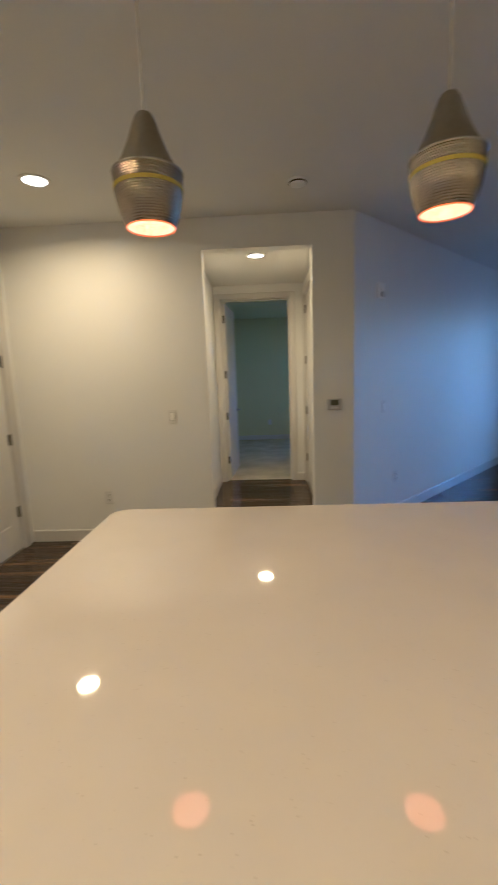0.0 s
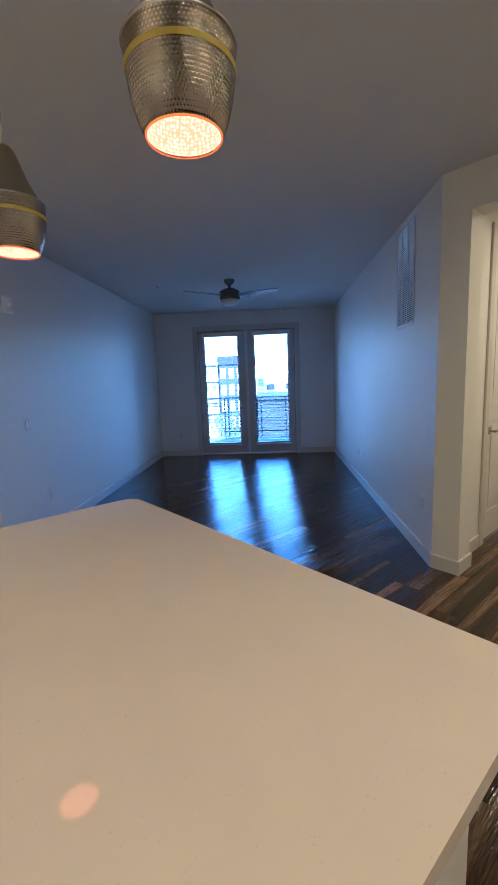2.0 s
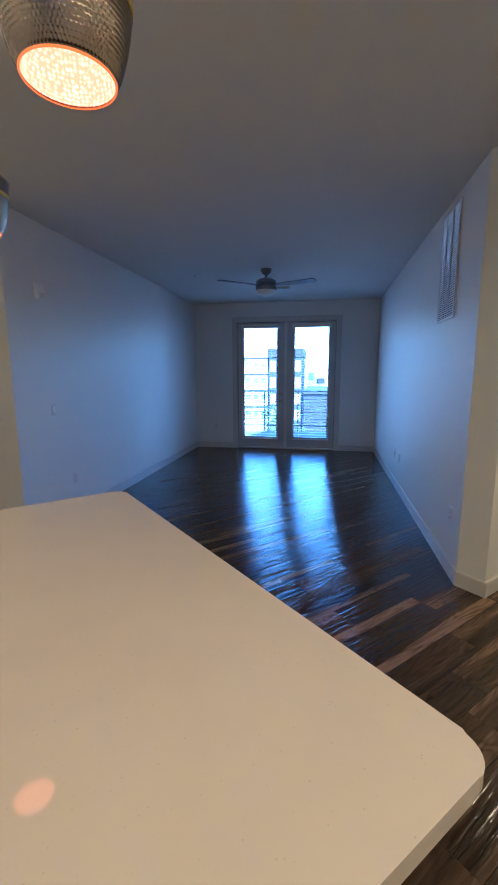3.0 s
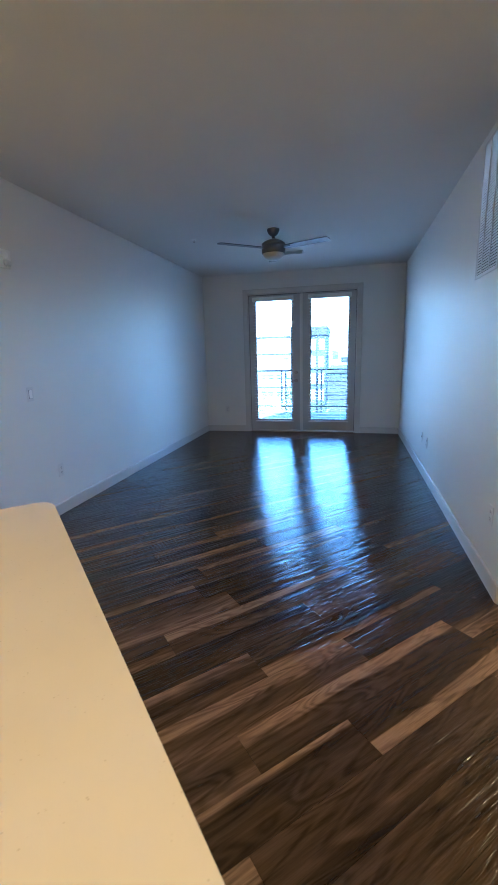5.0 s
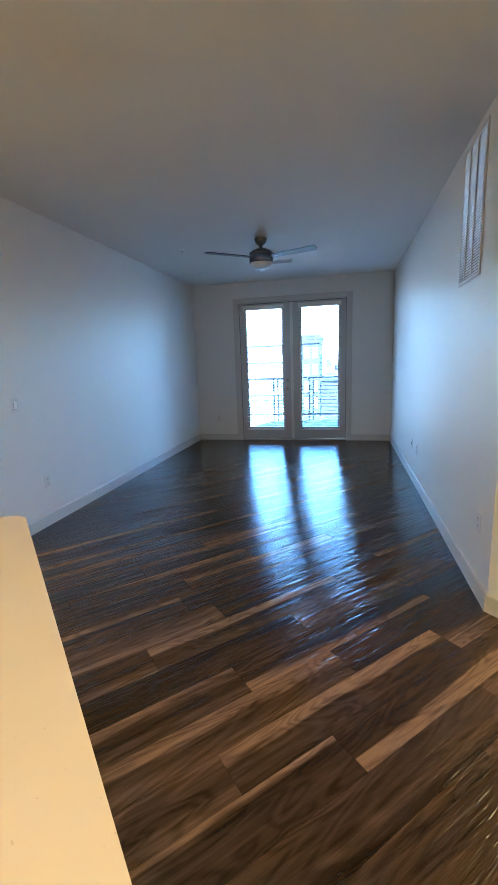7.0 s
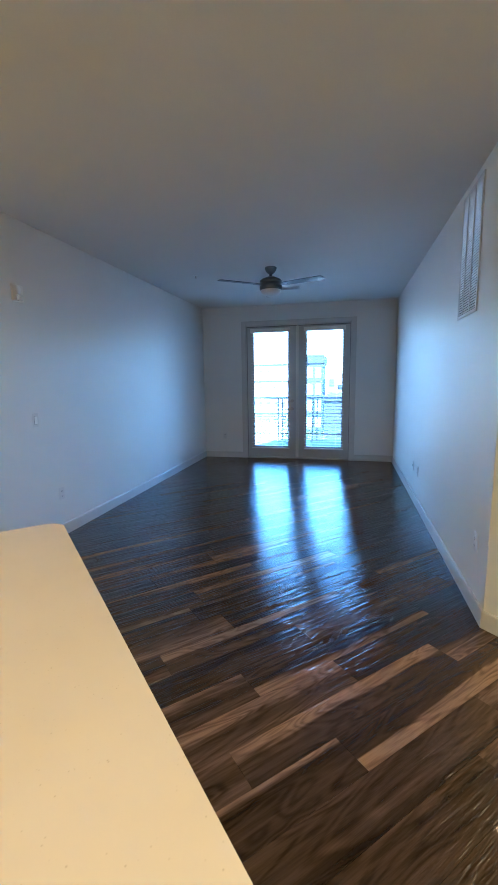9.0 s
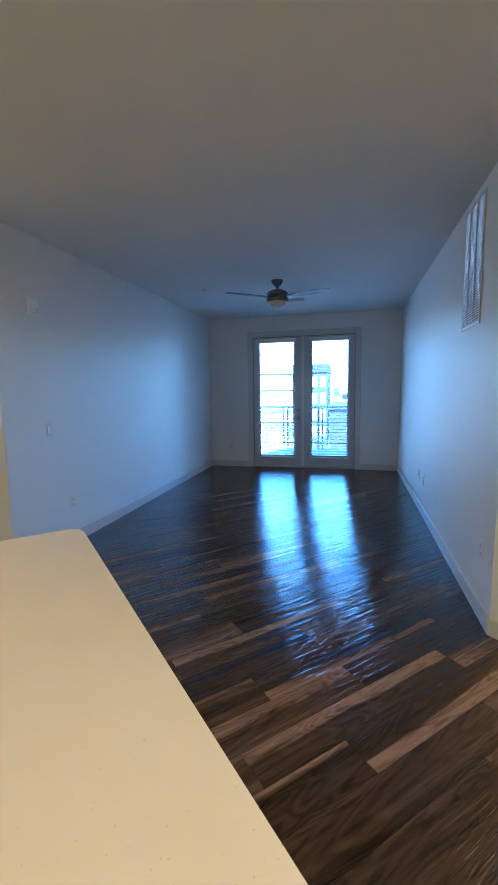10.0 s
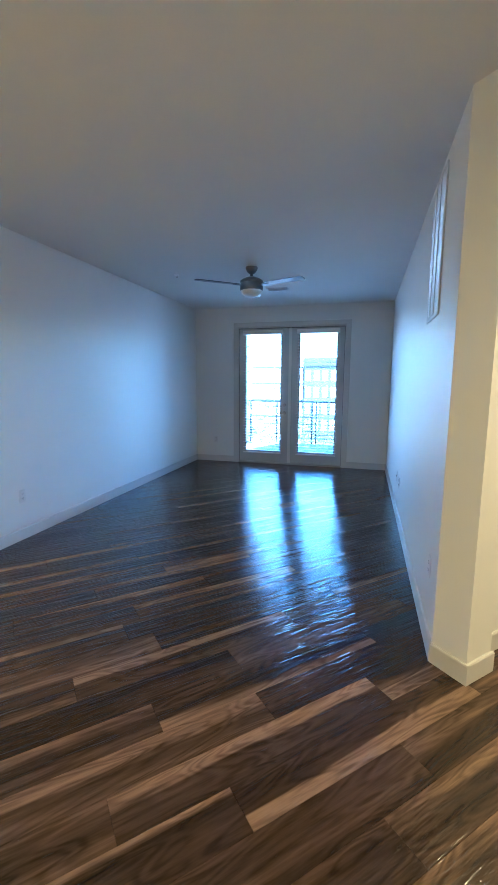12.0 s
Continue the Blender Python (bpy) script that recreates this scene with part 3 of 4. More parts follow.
IU0, IU1, IW0, IW1, IZ = -0.442, 1.130, -0.084, 1.524, 0.914
top = prism(rounded(IU0, IU1, IW0, IW1, 0.053), IZ - 0.032, IZ)
bmesh.ops.bevel(top, geom=[e for e in top.edges if abs(e.verts[0].co.z - e.verts[1].co.z) < 1e-6], offset=0.004, segments=2, affect="EDGES")
thing("island_worktop", top, QUARTZ, KM, "cream quartz island worktop with rounded corners", "worktop")
isl = thing("island_cabinet", None, None, KM, "off-white painted island cabinet under the quartz top", "cabinet")
bu0, bu1, bw0, bw1 = IU0 + 0.06, IU1 - 0.30, IW0 + 0.035, IW1 - 0.05
part("body", box(bu0, bu1, bw0, bw1, 0.10, IZ - 0.034, 0.002), CABINET, isl)
part("plinth", box(bu0 + 0.06, bu1 - 0.02, bw0 + 0.06, bw1 - 0.02, 0.001, 0.10), CABINET, isl)
for i in range(3):
    a = bu0 + (bu1 - bu0) * i / 3 + 0.003
    b = bu0 + (bu1 - bu0) * (i + 1) / 3 - 0.003
    d = part("cabinet_door", box(a, b, bw0 - 0.020, bw0 - 0.001, 0.115, IZ - 0.045, 0.003), CABINET, isl)
    part("handle", box(b - 0.045, b - 0.033, bw0 - 0.046, bw0 - 0.021, 0.60, 0.76, 0.004), NICKEL, d, "slim nickel bar handle")
part("end_panel", box(bu1 + 0.0005, bu1 + 0.018, bw0, bw1, 0.001, IZ - 0.034, 0.002), CABINET, isl)


# ---- pendants over the island ----
def hammered_shell(profile, around=84, pitch=0.0058, depth=0.0010, fine=5):
    """A turned shell beaten with staggered rows of hollow dimples."""
    rs, zs = np.array([p[0] for p in profile]), np.array([p[1] for p in profile])
    rows = int((zs[-1] - zs[0]) / pitch)
    z = np.linspace(zs[0], zs[-1], rows * fine + 1)
    r = np.interp(z, zs, rs)
    row = (z - zs[0]) / pitch
    turn = np.arange(around * fine) / fine
    zz, tt = np.meshgrid(row, turn, indexing="ij")
    near = np.full(zz.shape, 9.0)
    for dk in (-1, 0, 1):
        k = np.floor(zz) + dk
        wobble = 0.13 * np.sin(k * 12.9)
        across = tt - (k % 2) * 0.5 - wobble
        across = across - np.round(across)
        near = np.minimum(near, across ** 2 + (0.87 * (zz - k - 0.5)) ** 2)
    push = depth * (np.minimum(near, 0.36) / 0.25 - 1.0)
    rad = r[:, None] + push
    ang = 2 * np.pi * tt / around
    verts = np.stack([rad * np.cos(ang), rad * np.sin(ang), np.broadcast_to(z[:, None], rad.shape)], -1).reshape(-1, 3)
    n = around * fine
    faces = [(i * n + j, i * n + (j + 1) % n, (i + 1) * n + (j + 1) % n, (i + 1) * n + j) for i in range(len(z) - 1) for j in range(n)]
    me = bpy.data.meshes.new("shade")
    me.from_pydata(verts.tolist(), [], faces)
    me.materials.append(SHADE)
    me.polygons.foreach_set("use_smooth", [True] * len(faces))
    return me


shade_mesh = hammered_shell([(0.0622, -0.003), (0.0672, 0.005), (0.0722, 0.016), (0.0768, 0.030), (0.0814, 0.047), (0.0850, 0.066), (0.0876, 0.086), (0.0888, 0.108), (0.0896, 0.126)])


def pendant(u, w, z):
    x, y = K(u, w)
    root = thing("pendant_lamp", None, None, pose(x, y, z, 0, 0, 31 * u), "hammered silver pendant lamp with a gold band and glowing copper lining", "pendant lamp", group="pendants over the island")
    sh = new("shade", shade_mesh)
    sh.parent = root
    tagged(sh, "hammered silver shade")
    part("gold_band", lathe([(0.0860, 0.0850), (0.0884, 0.0852), (0.0894, 0.0938), (0.0876, 0.0942)], 128), GOLD, root, "thin gold band round the shade")
    part("rim", lathe([(0.0870, 0.1240), (0.0915, 0.1246), (0.0928, 0.1268), (0.0915, 0.1292), (0.0840, 0.1295)], 64), NICKEL, root, "polished rim", smooth=True)
    part("cone", lathe([(0.0850, 0.1293), (0.0760, 0.143), (0.0640, 0.163), (0.0530, 0.186), (0.0430, 0.211), (0.0335, 0.238), (0.0260, 0.258), (0.0190, 0.269), (0.0080, 0.275), (0.0, 0.276)], 64), CONE, root, "smooth satin pewter cone", smooth=True)
    part("lining", lathe([(0.0622, -0.003), (0.0604, -0.0028), (0.0685, 0.020), (0.0755, 0.045), (0.0800, 0.070), (0.0840, 0.100), (0.0810, 0.118), (0.0, 0.122)], 64), SHADE_IN, root, "glowing dimpled copper lining", smooth=True)
    # added emitting dish, in place of a lamp shining on the lining
    part("glow_dish", lathe([(0.0610, -0.0015), (0.0640, 0.010), (0.0622, 0.022), (0.0570, 0.042), (0.0450, 0.062), (0.0300, 0.074), (0.0150, 0.080), (0.0, 0.082)], 64), DISH_GLOW, root, "dimpled copper dish emitting the pendant's lamplight", smooth=True)
    # the lip emits its orange too, for lamplight on the lining's edge
    part("opening_lip", lathe([(0.0630, -0.0012), (0.0636, -0.0024), (0.0628, -0.0040), (0.0614, -0.0042), (0.0608, -0.0026)], 64), LIP, root, "glowing orange lip of the opening", smooth=True)
    part("cord", lathe([(0.0028, 0.274), (0.0028, H - z - 0.02)], 10), CORD, root, "thin pale cord", smooth=True)
    part("canopy", lathe([(0.0, H - z - 0.024), (0.055, H - z - 0.022), (0.060, H - z - 0.004), (0.060, H - z - 0.0005)], 32), NICKEL, root, "round nickel ceiling canopy", smooth=True)


pendant(-0.118, 1.109, 1.815)
pendant(0.641, 1.107, 1.815)
pendant(0.732, 0.378, 1.835)


# ---- ceiling fixtures ----
def downlight(u, w, z, watts):
    x, y = K(u, w)
    root = thing("downlight", None, None, pose(x, y, z), "round white recessed ceiling light, lit", "ceiling light", group="recessed ceiling lights")
    part("trim_ring", lathe([(0.072, -0.006), (0.092, -0.004), (0.095, -0.0005), (0.070, -0.0005)], 40), PLASTIC, root, smooth=True)
    part("lens", lathe([(0.0, -0.0045), (0.071, -0.0045), (0.071, -0.001), (0.0, -0.001)], 40), LED, root, "glowing round lens")
    ld = bpy.data.lights.new("downlight_light", "AREA")
    ld.shape, ld.size, ld.energy, ld.color, ld.spread = "DISK", 0.14, watts, WARM, radians(165)
    lo = new("downlight_light", ld)
    lo.parent = root
    lo.location = (0, 0, -0.012)


downlight(-1.25, 2.75, H, DOWNLIGHT_WATTS)
downlight(0.115, 4.26, 2.6, DOWNLIGHT_WATTS * 1.15)
downlight(-1.10, 0.20, H, DOWNLIGHT_WATTS)
downlight(0.70, -1.20, H, DOWNLIGHT_WATTS)
downlight(2.30, -0.90, H, DOWNLIGHT_WATTS)
downlight(4.30, 0.15, H, DOWNLIGHT_WATTS * 1.15)

det = thing("smoke_detector", lathe([(0.0, -0.034), (0.040, -0.033), (0.055, -0.026), (0.058, -0.010), (0.068, -0.008), (0.068, -0.0005)], 40), PLASTIC, pose(*K(0.425, 2.955), H), "round white plastic smoke detector on the ceiling", "smoke detector", smooth=True)
part("grille", lathe([(0.056, -0.022), (0.0590, -0.021), (0.0590, -0.014), (0.056, -0.013)], 40), SLOT, det)
spr = thing("sprinkler_head", lathe([(0.0, -0.010), (0.020, -0.010), (0.034, -0.004), (0.036, -0.0005)], 24), PLASTIC, pose(-1.10, 5.66, H), "small white recessed sprinkler head on the ceiling", "sprinkler", smooth=True)
part("deflector", lathe([(0.0, -0.034), (0.012, -0.033), (0.012, -0.030), (0.004, -0.028), (0.004, -0.0095)], 16), NICKEL, spr)

# ceiling fan
FX, FY = -0.146, 5.56
fan = thing("ceiling_fan", None, None, pose(FX, FY, H), "brushed nickel three-blade ceiling fan with a frosted light, at rest", "ceiling fan")
part("canopy", lathe([(0.068, -0.0005), (0.068, -0.018), (0.052, -0.050), (0.030, -0.070), (0.018, -0.074)], 36), STEEL_FAN, fan, smooth=True)
part("downrod", lathe([(0.018, -0.072), (0.018, -0.100)], 20), STEEL_FAN, fan, smooth=True)
part("motor_housing", lathe([(0.018, -0.098), (0.055, -0.108), (0.105, -0.130), (0.128, -0.148), (0.130, -0.160), (0.124, -0.164), (0.124, -0.178), (0.130, -0.182), (0.130, -0.245), (0.122, -0.252), (0.0, -0.252)], 48), STEEL_FAN, fan, "ribbed brushed nickel motor housing", smooth=True)
part("light_bowl", lathe([(0.118, -0.2525), (0.117, -0.262), (0.104, -0.288), (0.075, -0.308), (0.040, -0.321), (0.0, -0.325)], 40), FROST, fan, "frosted glass light bowl", smooth=True)
for a in (220, 340, 100):
    bl = bmesh.new()
    outline = [(0.16, -0.046), (0.30, -0.054), (0.62, -0.060), (0.645, -0.052), (0.655, -0.030), (0.655, 0.030), (0.645, 0.052), (0.62, 0.060), (0.30, 0.054), (0.16, 0.046)]
    lo = [bl.verts.new((x, y, -0.004)) for x, y in outline]
    hi = [bl.verts.new((x, y, 0.004)) for x, y in outline]
    bl.faces.new(lo[::-1])
    bl.faces.new(hi)
    for i in range(len(lo)):
        bl.faces.new((lo[i], lo[(i + 1) % len(lo)], hi[(i + 1) % len(lo)], hi[i]))
    blade = part("blade", bl, BLADE, fan, m=pose(0, 0, -0.198, 0, 0, a) @ pose(0, 0, 0, -7))
    part("blade_iron", box(0.10, 0.22, -0.022, 0.022, -0.010, -0.0045, 0.002), STEEL_FAN, blade)


def register(name, m, width, height, rows, label, slat=0.9, category="vent"):
    """A grille with a flat frame and tilted slats; local x across, z up, face towards -y."""
    root = thing(name, None, None, m, label, category)
    f = 0.022
    fr = bmesh.new()
    for b in ((0, f, 0, height), (width - f, width, 0, height), (f, width - f, 0, f), (f, width - f, height - f, height)):
        box(b[0], b[1], -0.010, -0.0005, b[2], b[3], 0.002, fr)
    part("frame", fr, VENT, root)
    part("backing", box(f - 0.001, width - f + 0.001, -0.0025, -0.0008, f - 0.001, height - f + 0.001), SLOT, root)
    sl = box(f, width - f, -0.0006, 0.0006, -0.0050, 0.0050)
    me = mesh("slat", sl, VENT)
    step = (height - 2 * f) / rows
    for i in range(rows):
        s = new("slat", me)
        s.parent = root
        s.matrix_local = pose(0, -0.0085, f + step * (i + 0.5), 40)
    return root


rv = register("return_air_grille", pose(XR, 3.992, 1.828, 0, 0, -90), 0.455, 0.815, 46, "tall off-white louvred return air grille on the wall")
for i in (1, 2):
    part("mullion", box(0.455 * i / 3 - 0.006, 0.455 * i / 3 + 0.006, -0.0150, -0.0105, 0.022, 0.793, 0.001), VENT, rv)
register("ceiling_register", pose(-0.085, 6.70, H, 90, 0, 0) @ pose(-0.15, 0, -0.08), 0.30, 0.16, 9, "small white ceiling air register")


# ---- switches, outlets and wall devices ----
def plate(name, m, label, category, kind_of):
    """A wall plate 72 x 116 mm on the face y = 0, facing -y."""
    root = thing(name, box(-0.036, 0.036, -0.006, -0.0005, -0.058, 0.058, 0.0025), PLATE, m, label, category)
    if kind_of == "outlet":
        for dz in (0.022, -0.022):
            s = part("socket", box(-0.017, 0.017, -0.0085, -0.0062, dz - 0.014, dz + 0.014, 0.002), PLATE, root)
            for dx in (-0.007, 0.007):
                part("slot", box(dx - 0.0015, dx + 0.0015, -0.0092, -0.0086, dz - 0.002, dz + 0.008), SLOT, s)
            part("earth_hole", box(-0.0025, 0.0025, -0.0092, -0.0086, dz - 0.010, dz - 0.005), SLOT, s)
    elif kind_of == "switch":
        part("rocker_gap", box(-0.0180, 0.0180, -0.0066, -0.0061, -0.0345, 0.0345), BEAD_GAP_GREY, root)
        part("rocker", box(-0.0165, 0.0165, -0.010, -0.0067, -0.033, 0.033, 0.002), PLASTIC, root)
    else:
        part("jack", box(-0.010, 0.010, -0.0095, -0.0062, -0.010, 0.010, 0.002), SLOT, root)
    return root


def on_left(y, z):
    return pose(XL, y, z, 0, 0, 90)


def on_right(y, z):
    return pose(XR, y, z, 0, 0, -90)


plate("wall_outlet", on_left(3.850, 0.400), "white double wall outlet", "outlet", "outlet")
plate("light_switch", on_left(3.600, 1.108), "white rocker light switch", "switch", "switch")
plate("wall_outlet", on_right(3.248, 0.430), "white double wall outlet near the corner", "outlet", "outlet")
plate("wall_outlet", on_right(5.385, 0.402), "white double wall outlet", "outlet", "outlet")
plate("cable_jack", on_right(5.700, 0.405), "white cable jack plate", "outlet", "jack")
plate("wall_outlet", pose(-1.45, YF, 0.40), "white double wall outlet beside the balcony doors", "outlet", "outlet")
plate("light_switch", KM @ pose(-0.640, WH, 1.108), "white rocker light switch beside the hall", "switch", "switch")
plate("wall_outlet", KM @ pose(-1.258, WH, 0.402), "white double wall outlet near the entry door", "outlet", "outlet")
plate("wall_outlet", KM @ pose(0.25, 9.4, 0.40), "white double wall outlet in the bedroom", "outlet", "outlet")

th = thing("thermostat", box(-0.060, 0.060, -0.026, -0.0005, -0.048, 0.048, 0.005), THERMO, KM @ pose(0.748, WH, 1.168), "grey-white wall thermostat with a dark display", "thermostat")
part("display", box(-0.034, 0.034, -0.0278, -0.0262, -0.008, 0.038), SCREEN, th, "dark grey display")
for i in (-1, 0, 1):
    part("button", box(i * 0.022 - 0.007, i * 0.022 + 0.007, -0.0285, -0.0262, -0.034, -0.024, 0.001), PLATE, th)

hn = thing("fire_alarm_horn", box(-0.060, 0.060, -0.018, -0.0005, -0.065, 0.065, 0.005), PLASTIC, on_left(3.52, 2.125), "white fire alarm horn with strobe on the wall", "fire alarm")
part("strobe", box(-0.028, 0.028, -0.050, -0.0185, -0.055, -0.012, 0.008), FROST, hn, "clear strobe lens")
part("sounder", lathe([(0.0, 0.004), (0.030, 0.004), (0.032, 0.0)], 24), PLASTIC, hn, m=pose(0, -0.0182, 0.026, 90), smooth=True)

# ---- outside ----
slab = thing("balcony_slab", box(-2.6, 2.4, YF + 0.142, 10.86, -0.26, -0.072, 0.01), CONCRETE, None, "concrete balcony slab with grey deck boards", "balcony", kind="structure")
deck_mesh = mesh("deck_board", box(-1.60, 1.66, 0.0, 0.134, -0.071, -0.05, 0.004), DECK)
for i in range(19):
    p = new("deck_board", deck_mesh)
    p.parent = slab
    p.location = (0, YF + 0.146 + 0.1425 * i, 0)
pier = thing("balcony_pier", box(-1.96, -1.626, 10.42, 10.86, -0.049, 2.755), SIDING, None, "pale lap-sided corner pier of the balcony", "pillar", kind="structure")
lap = mesh("lap_board", box(-1.974, -1.612, 10.406, 10.874, 0.0, 0.112, 0.003), SIDING)
for i in range(24):
    p = new("lap_board", lap)
    p.parent = pier
    p.location = (0, 0, -0.045 + 0.1155 * i)
# unseen wall, added to keep skylight off the living room's left wall
thing("wall_balcony_light_block", box(1.67, 1.80, YF + 0.142, 10.86, -0.049, 2.755, 0.004), SIDING, None, "pale unseen wall added beside the balcony to block light", "wall", kind="structure")
# slab out of view, added to shade the deck and cut high skylight
thing("balcony_shade_slab", box(-2.00, 1.80, YF + 0.142, 10.88, 2.76, 2.96, 0.01), CONCRETE, None, "unseen concrete slab added over the balcony for shade", "balcony", kind="structure")
rail = thing("balcony_railing", None, None, pose(0, 10.75, -0.05), "dark steel balcony railing with horizontal bars", "railing")
part("top_rail", box(-1.605, 1.66, -0.028, 0.028, 1.005, 1.040, 0.004), STEEL, rail)
part("bottom_rail", box(-1.605, 1.66, -0.016, 0.016, 0.135, 0.165, 0.003), STEEL, rail)
post_mesh = mesh("post", box(-0.017, 0.017, -0.017, 0.017, 0.0, 1.005, 0.002), STEEL)
for x in (-1.55, -0.90, -0.80, -0.05, 0.05, 0.68, 1.45):
    p = new("post", post_mesh)
    p.parent = rail
    p.location = (x, 0, 0)
bar_mesh = mesh("bar", box(-1.605, 1.66, -0.005, 0.005, -0.006, 0.006), STEEL)
for i in range(9):
    p = new("bar", bar_mesh)
    p.parent = rail
    p.location = (0, 0.020, 0.235 + 0.083 * i)

ZG = -10.5
gb = bmesh.new()
g = [gb.verts.new(p) for p in ((-2500, -2500, ZG), (2500, -2500, ZG), (2500, 2500, ZG), (-2500, 2500, ZG))]
gb.faces.new(g)
thing("ground", gb, GROUND, None, "pale grey paved ground far below", "ground", kind="structure")
thing("own_building", prism([(-7.9, 5.0), (-5.6, 7.9), (-1.95, 7.9), (-1.95, 8.06), (1.66, 8.06), (1.66, 3.3), (4.6, 3.2), (3.8, 1.5), (0.2, -3.2), (-4.2, 1.0)], ZG, -0.27), RENDER_W, None, "pale stucco storeys below the apartment", "building", kind="structure")


def block(x0, x1, y0, y1, z1, wall_mat, cols, label, parapet=0.5, storey=3.1, balconies=False, first=0, glazing=None, share=0.27, slabs=0.0):
    """A far building with recessed windows on the face towards the balcony."""
    root = thing("apartment_building", None, None, pose(x0, y0, ZG), label, "building", group="buildings across the street")
    height = z1 - ZG
    part("wall", box(0, x1 - x0, 0, y1 - y0, 0, height), wall_mat, root)
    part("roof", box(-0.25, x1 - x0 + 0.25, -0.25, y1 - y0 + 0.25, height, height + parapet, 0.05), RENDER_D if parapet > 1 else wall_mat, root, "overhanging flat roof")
    n = int(height // storey)
    if slabs:
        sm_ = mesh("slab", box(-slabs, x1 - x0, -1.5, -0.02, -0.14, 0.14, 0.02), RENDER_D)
        for j in range(n):
            s = new("slab", sm_)
            s.parent = root
            s.location = (0, 0, height - j * storey)
    bay = (x1 - x0) / cols
    wm = mesh("window", box(-bay * share, bay * share, -0.06, 0.0, 0.0, 1.7), glazing or FARGLASS)
    fm_ = mesh("window_frame", box(-bay * 0.30, bay * 0.30, -0.03, -0.001, -0.12, 1.82), TRIM)
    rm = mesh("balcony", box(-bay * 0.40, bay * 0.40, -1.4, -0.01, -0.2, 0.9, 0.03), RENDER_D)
    for j in range(first, n):
        z = height - (n - j) * storey + 0.6
        for i in range(cols):
            f = new("window", fm_)
            f.parent = root
            f.location = (bay * (i + 0.5), 0, z)
            p = new("pane", wm)
            p.parent = f
            if balconies and (i + j) % 2 == 0:
                b = new("balcony", rm)
                b.parent = root
                b.location = (bay * (i + 0.5), 0, z - 0.5)
    return root


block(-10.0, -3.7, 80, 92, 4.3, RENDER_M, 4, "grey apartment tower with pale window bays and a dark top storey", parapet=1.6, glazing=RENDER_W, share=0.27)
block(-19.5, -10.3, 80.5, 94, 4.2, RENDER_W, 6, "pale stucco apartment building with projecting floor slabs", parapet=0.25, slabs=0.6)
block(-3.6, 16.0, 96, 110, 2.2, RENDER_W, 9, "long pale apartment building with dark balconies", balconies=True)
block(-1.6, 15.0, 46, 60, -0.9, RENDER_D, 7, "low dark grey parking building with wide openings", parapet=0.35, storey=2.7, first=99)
block(-60.0, -24.0, 105, 120, 0.5, RENDER_W, 14, "low pale apartment building")


def tree(x, y, height, seed):
    rnd = random.Random(seed)
    root = thing("tree", None, None, pose(x, y, ZG), "small leafy street tree", "tree", group="street trees")
    tb = bmesh.new()
    bmesh.ops.create_cone(tb, cap_ends=True, segments=9, radius1=0.16, radius2=0.06, depth=height * 0.7, matrix=Matrix.Translation((0, 0, height * 0.35)))
    for i in range(6):
        a, z = rnd.uniform(0, 360), height * rnd.uniform(0.40, 0.62)
        bmesh.ops.create_cone(tb, cap_ends=True, segments=6, radius1=0.05, radius2=0.015, depth=height * 0.32, matrix=Matrix.Translation((0, 0, z)) @ pose(0, 0, 0, 0, 0, a) @ pose(0, 0, 0, 0, 48, 0) @ Matrix.Translation((0, 0, height * 0.16)))
    part("trunk", tb, BARK, root)
    verts, faces = [], []
    for c in range(34):
        a, r = rnd.uniform(0, 6.283), height * 0.30 * math.sqrt(rnd.random())
        cz = height * rnd.uniform(0.52, 1.0)
        r *= 1.2 - abs(cz / height - 0.7)
        for k in range(32):
            p = Vector((r * math.cos(a) + rnd.gauss(0, 0.35), r * math.sin(a) + rnd.gauss(0, 0.35), cz + rnd.gauss(0, 0.28)))
            q = Euler((rnd.uniform(0, 6), rnd.uniform(0, 6), rnd.uniform(0, 6))).to_matrix()
            s = rnd.uniform(0.10, 0.18)
            n0 = len(verts)
            verts += [p + q @ Vector(v) * s for v in ((-1, 0, 0), (0, -0.5, 0.1), (1, 0, 0), (0, 0.5, 0.1))]
            faces.append((n0, n0 + 1, n0 + 2, n0 + 3))
    me = bpy.data.meshes.new("crown")
    me.from_pydata(verts, [], faces)
    me.materials.append(LEAF)
    cr = new("crown", me)
    cr.parent = root
    return root


for i, (x, y, h) in enumerate(((-9.0, 46, 8.0), (-5.2, 52, 7.0), (-3.2, 44, 6.6), (-14.0, 55, 8.0), (-7.0, 62, 7.0))):
    tree(x, y, h, i + 3)


# ---- floor planks, laid along the island's axis ----
PW, PL, P0 = 0.173, 1.229, 0.805
ENDS = {-2: 2.40, -1: 1.45, 0: 2.0, 1: 1.607, 2: 2.31, 3: 1.867, 6: 2.03, 7: 1.895, 12: 1.20}  # one end joint of a row
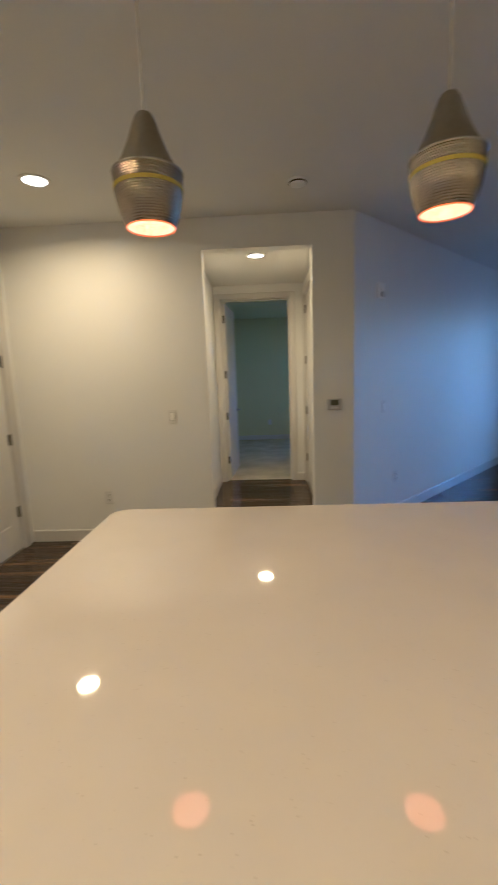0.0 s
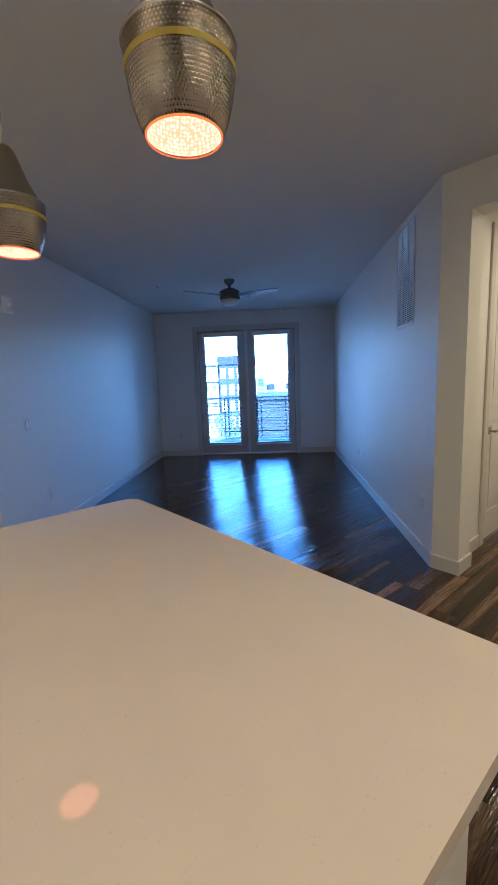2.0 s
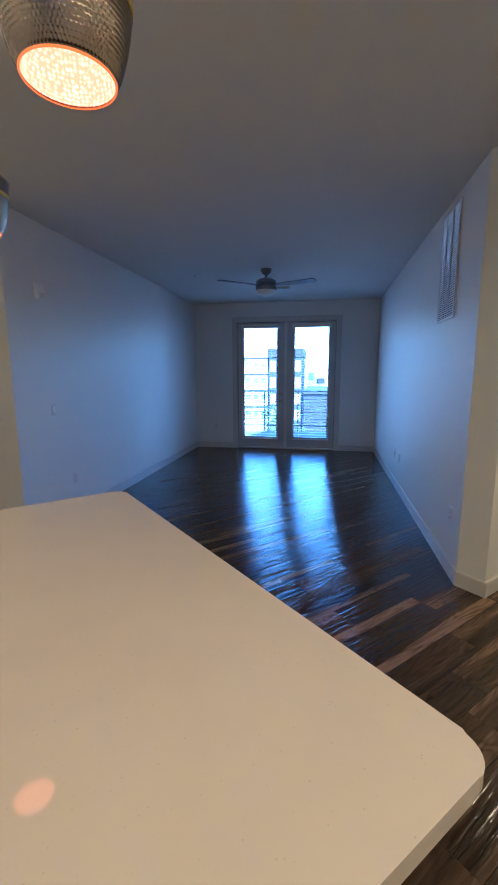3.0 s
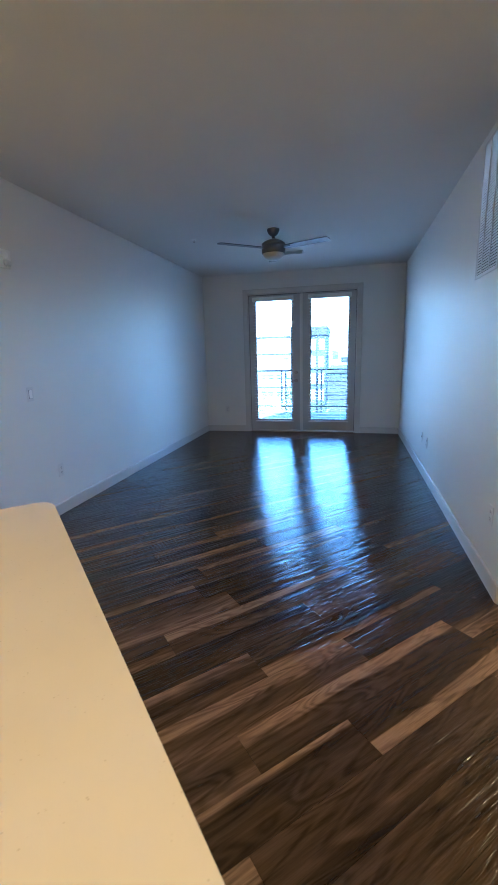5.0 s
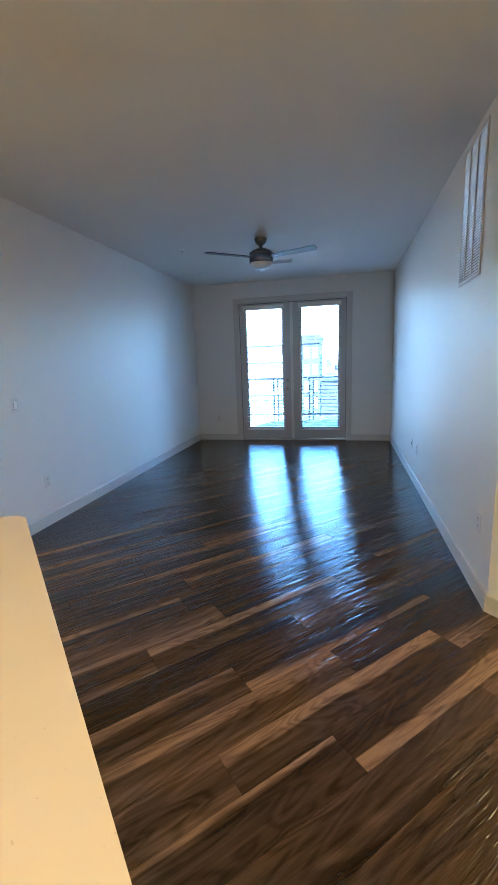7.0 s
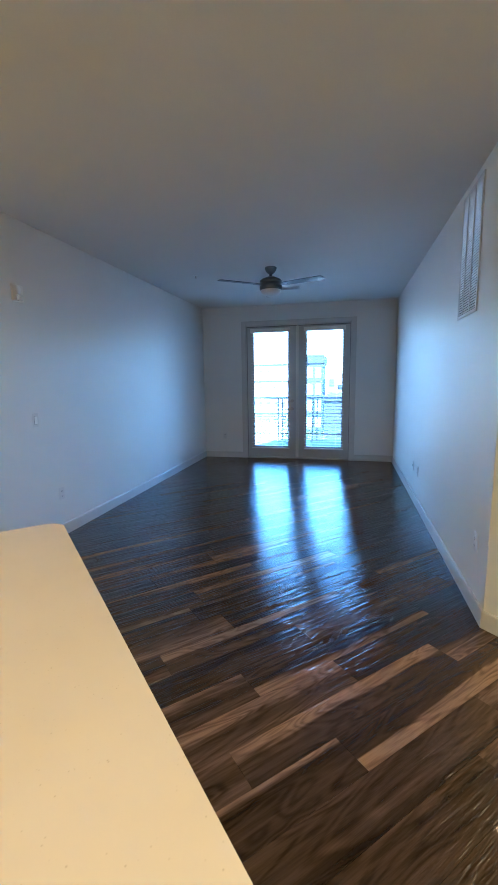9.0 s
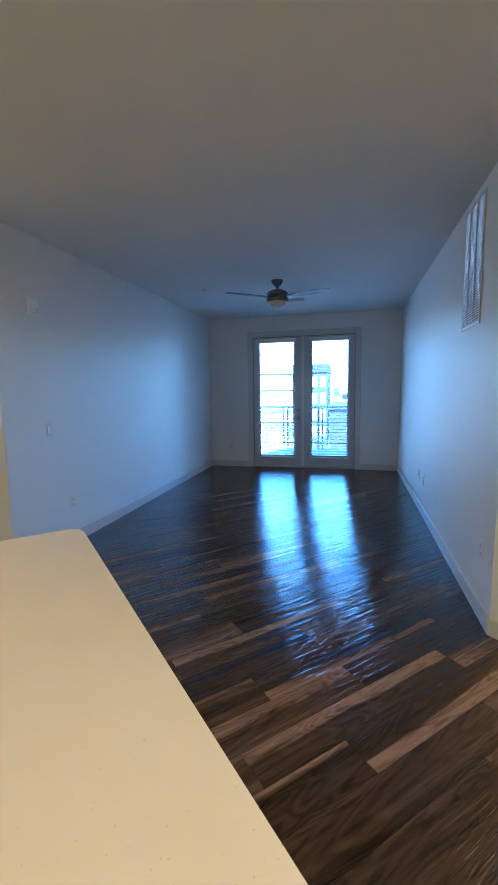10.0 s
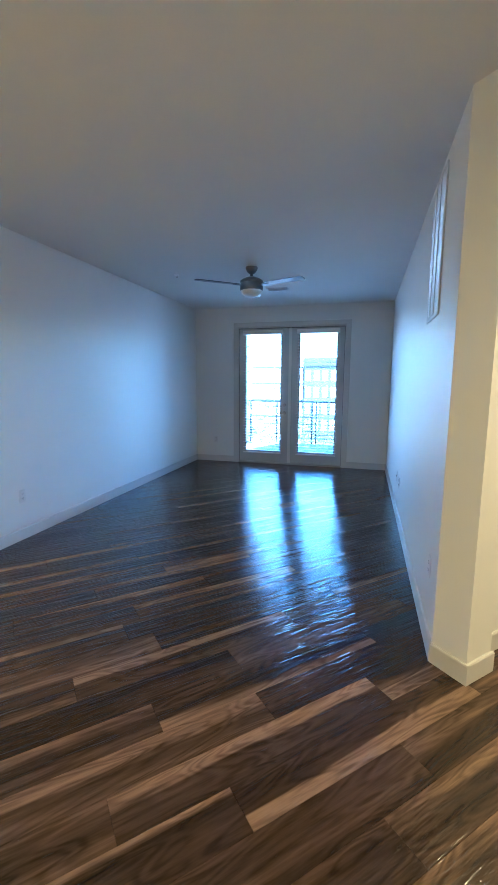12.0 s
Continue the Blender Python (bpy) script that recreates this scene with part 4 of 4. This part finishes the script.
# boards with a marked look, by row and number along it: tone, side of the sapwood, amount of it
MARKED = {(-3, 1): (0.3, 1, 1.0), (-1, -1): (0.4, 1, 0.9), (-1, 0): (0.15, 1, 0.15), (0, -1): (0.5, 1, 1.0), (0, 0): (0.35, 0, 1.0), (1, -1): (0.8, 0, 0.3), (1, 0): (0.4, 1, 1.0), (1, 1): (0.3, 0, 0.8),
          (2, -1): (0.8, 1, 0.3), (2, 0): (0.0, 1, 0.0), (3, -1): (0.6, 1, 0.8), (3, 0): (0.2, 0, 0.95), (3, 1): (0.2, 1, 0.7), (4, 0): (0.1, 0, 0.1), (6, 1): (0.2, 0, 0.7), (7, -1): (0.5, 1, 0.9), (12, 0): (0.3, 0, 0.9)}
floor_xy = [C_L, (XL, YF), (XR, YF), C_R, K(UR, 1.071), K(UR, WJ), K(UR + 0.196, WJ), K(UR + 0.196, WP), K(5.5, WP), K(5.5, -0.75), K(UR + 0.196, -0.75), K(UR + 0.196, -0.55), K(UR, -0.55),
            K(UR, -2.2), K(UL, -2.2), K(UL, WH), K(-0.317, WH), K(-0.317, WH + 0.12), K(HL, WH + 0.12), K(HL, HE + 0.06), K(HR, HE + 0.06), K(HR, WH + 0.12), K(0.573, WH + 0.12), K(0.573, WH)]
floor_uw = [((x + y) * S2, (y - x) * S2) for x, y in floor_xy]
floor_root = thing("floor", None, None, KM, "dark brown wood plank floor with lighter streaked boards", "floor", kind="structure")


def clip(poly, axis, limit, keep_less):
    out = []
    for i in range(len(poly)):
        a, b = poly[i - 1], poly[i]
        ia = (a[axis] <= limit) == keep_less
        ib = (b[axis] <= limit) == keep_less
        if ia != ib:
            k = (limit - a[axis]) / (b[axis] - a[axis])
            out.append((a[0] + k * (b[0] - a[0]), a[1] + k * (b[1] - a[1])))
        if ib:
            out.append(b)
    return out


def area(poly):
    return abs(sum(poly[i - 1][0] * poly[i][1] - poly[i][0] * poly[i - 1][1] for i in range(len(poly)))) / 2


gap = 0.0004
full = mesh("plank", box(gap, PL - gap, gap, PW - gap, -0.012, 0.0, 0.0008), WOOD)
prng = random.Random(11)
us, ws = [p[0] for p in floor_uw], [p[1] for p in floor_uw]
for k in range(math.floor((min(ws) - P0) / PW), math.ceil((max(ws) - P0) / PW)):
    w0 = P0 + k * PW
    start = ENDS.get(k, 0.15 + (k * 0.437 % 1.0) * PL + prng.uniform(-0.05, 0.05))
    strip = clip(clip(floor_uw, 1, w0, False), 1, w0 + PW, True)
    if len(strip) < 3:
        continue
    for i in range(math.floor((min(us) - start) / PL), math.ceil((max(us) - start) / PL)):
        u0 = start + i * PL
        piece = clip(clip(strip, 0, u0, False), 0, u0 + PL, True)
        a = area(piece) if len(piece) > 2 else 0
        if a < 0.0008:
            continue
        if a > PW * PL * 0.9995:
            ob = new("plank", full)
        else:
            poly = []
            for q in piece:
                q = (min(max(q[0] - u0, gap), PL - gap), min(max(q[1] - w0, gap), PW - gap))
                if not poly or math.dist(q, poly[-1]) > 1e-4:
                    poly.append(q)
            if math.dist(poly[0], poly[-1]) < 1e-4:
                poly.pop()
            if len(poly) < 3:
                continue
            ob = new("plank", mesh("plank", prism(poly, -0.012, 0.0), WOOD))
        ob.parent = floor_root
        ob.location = (u0, w0, 0)
        usual = (prng.random(), prng.randint(0, 1), prng.choice((0.0, 0.0, 0.25, 0.5, 0.8)))
        ob.color = (*MARKED.get((k, i), usual), 1.0)
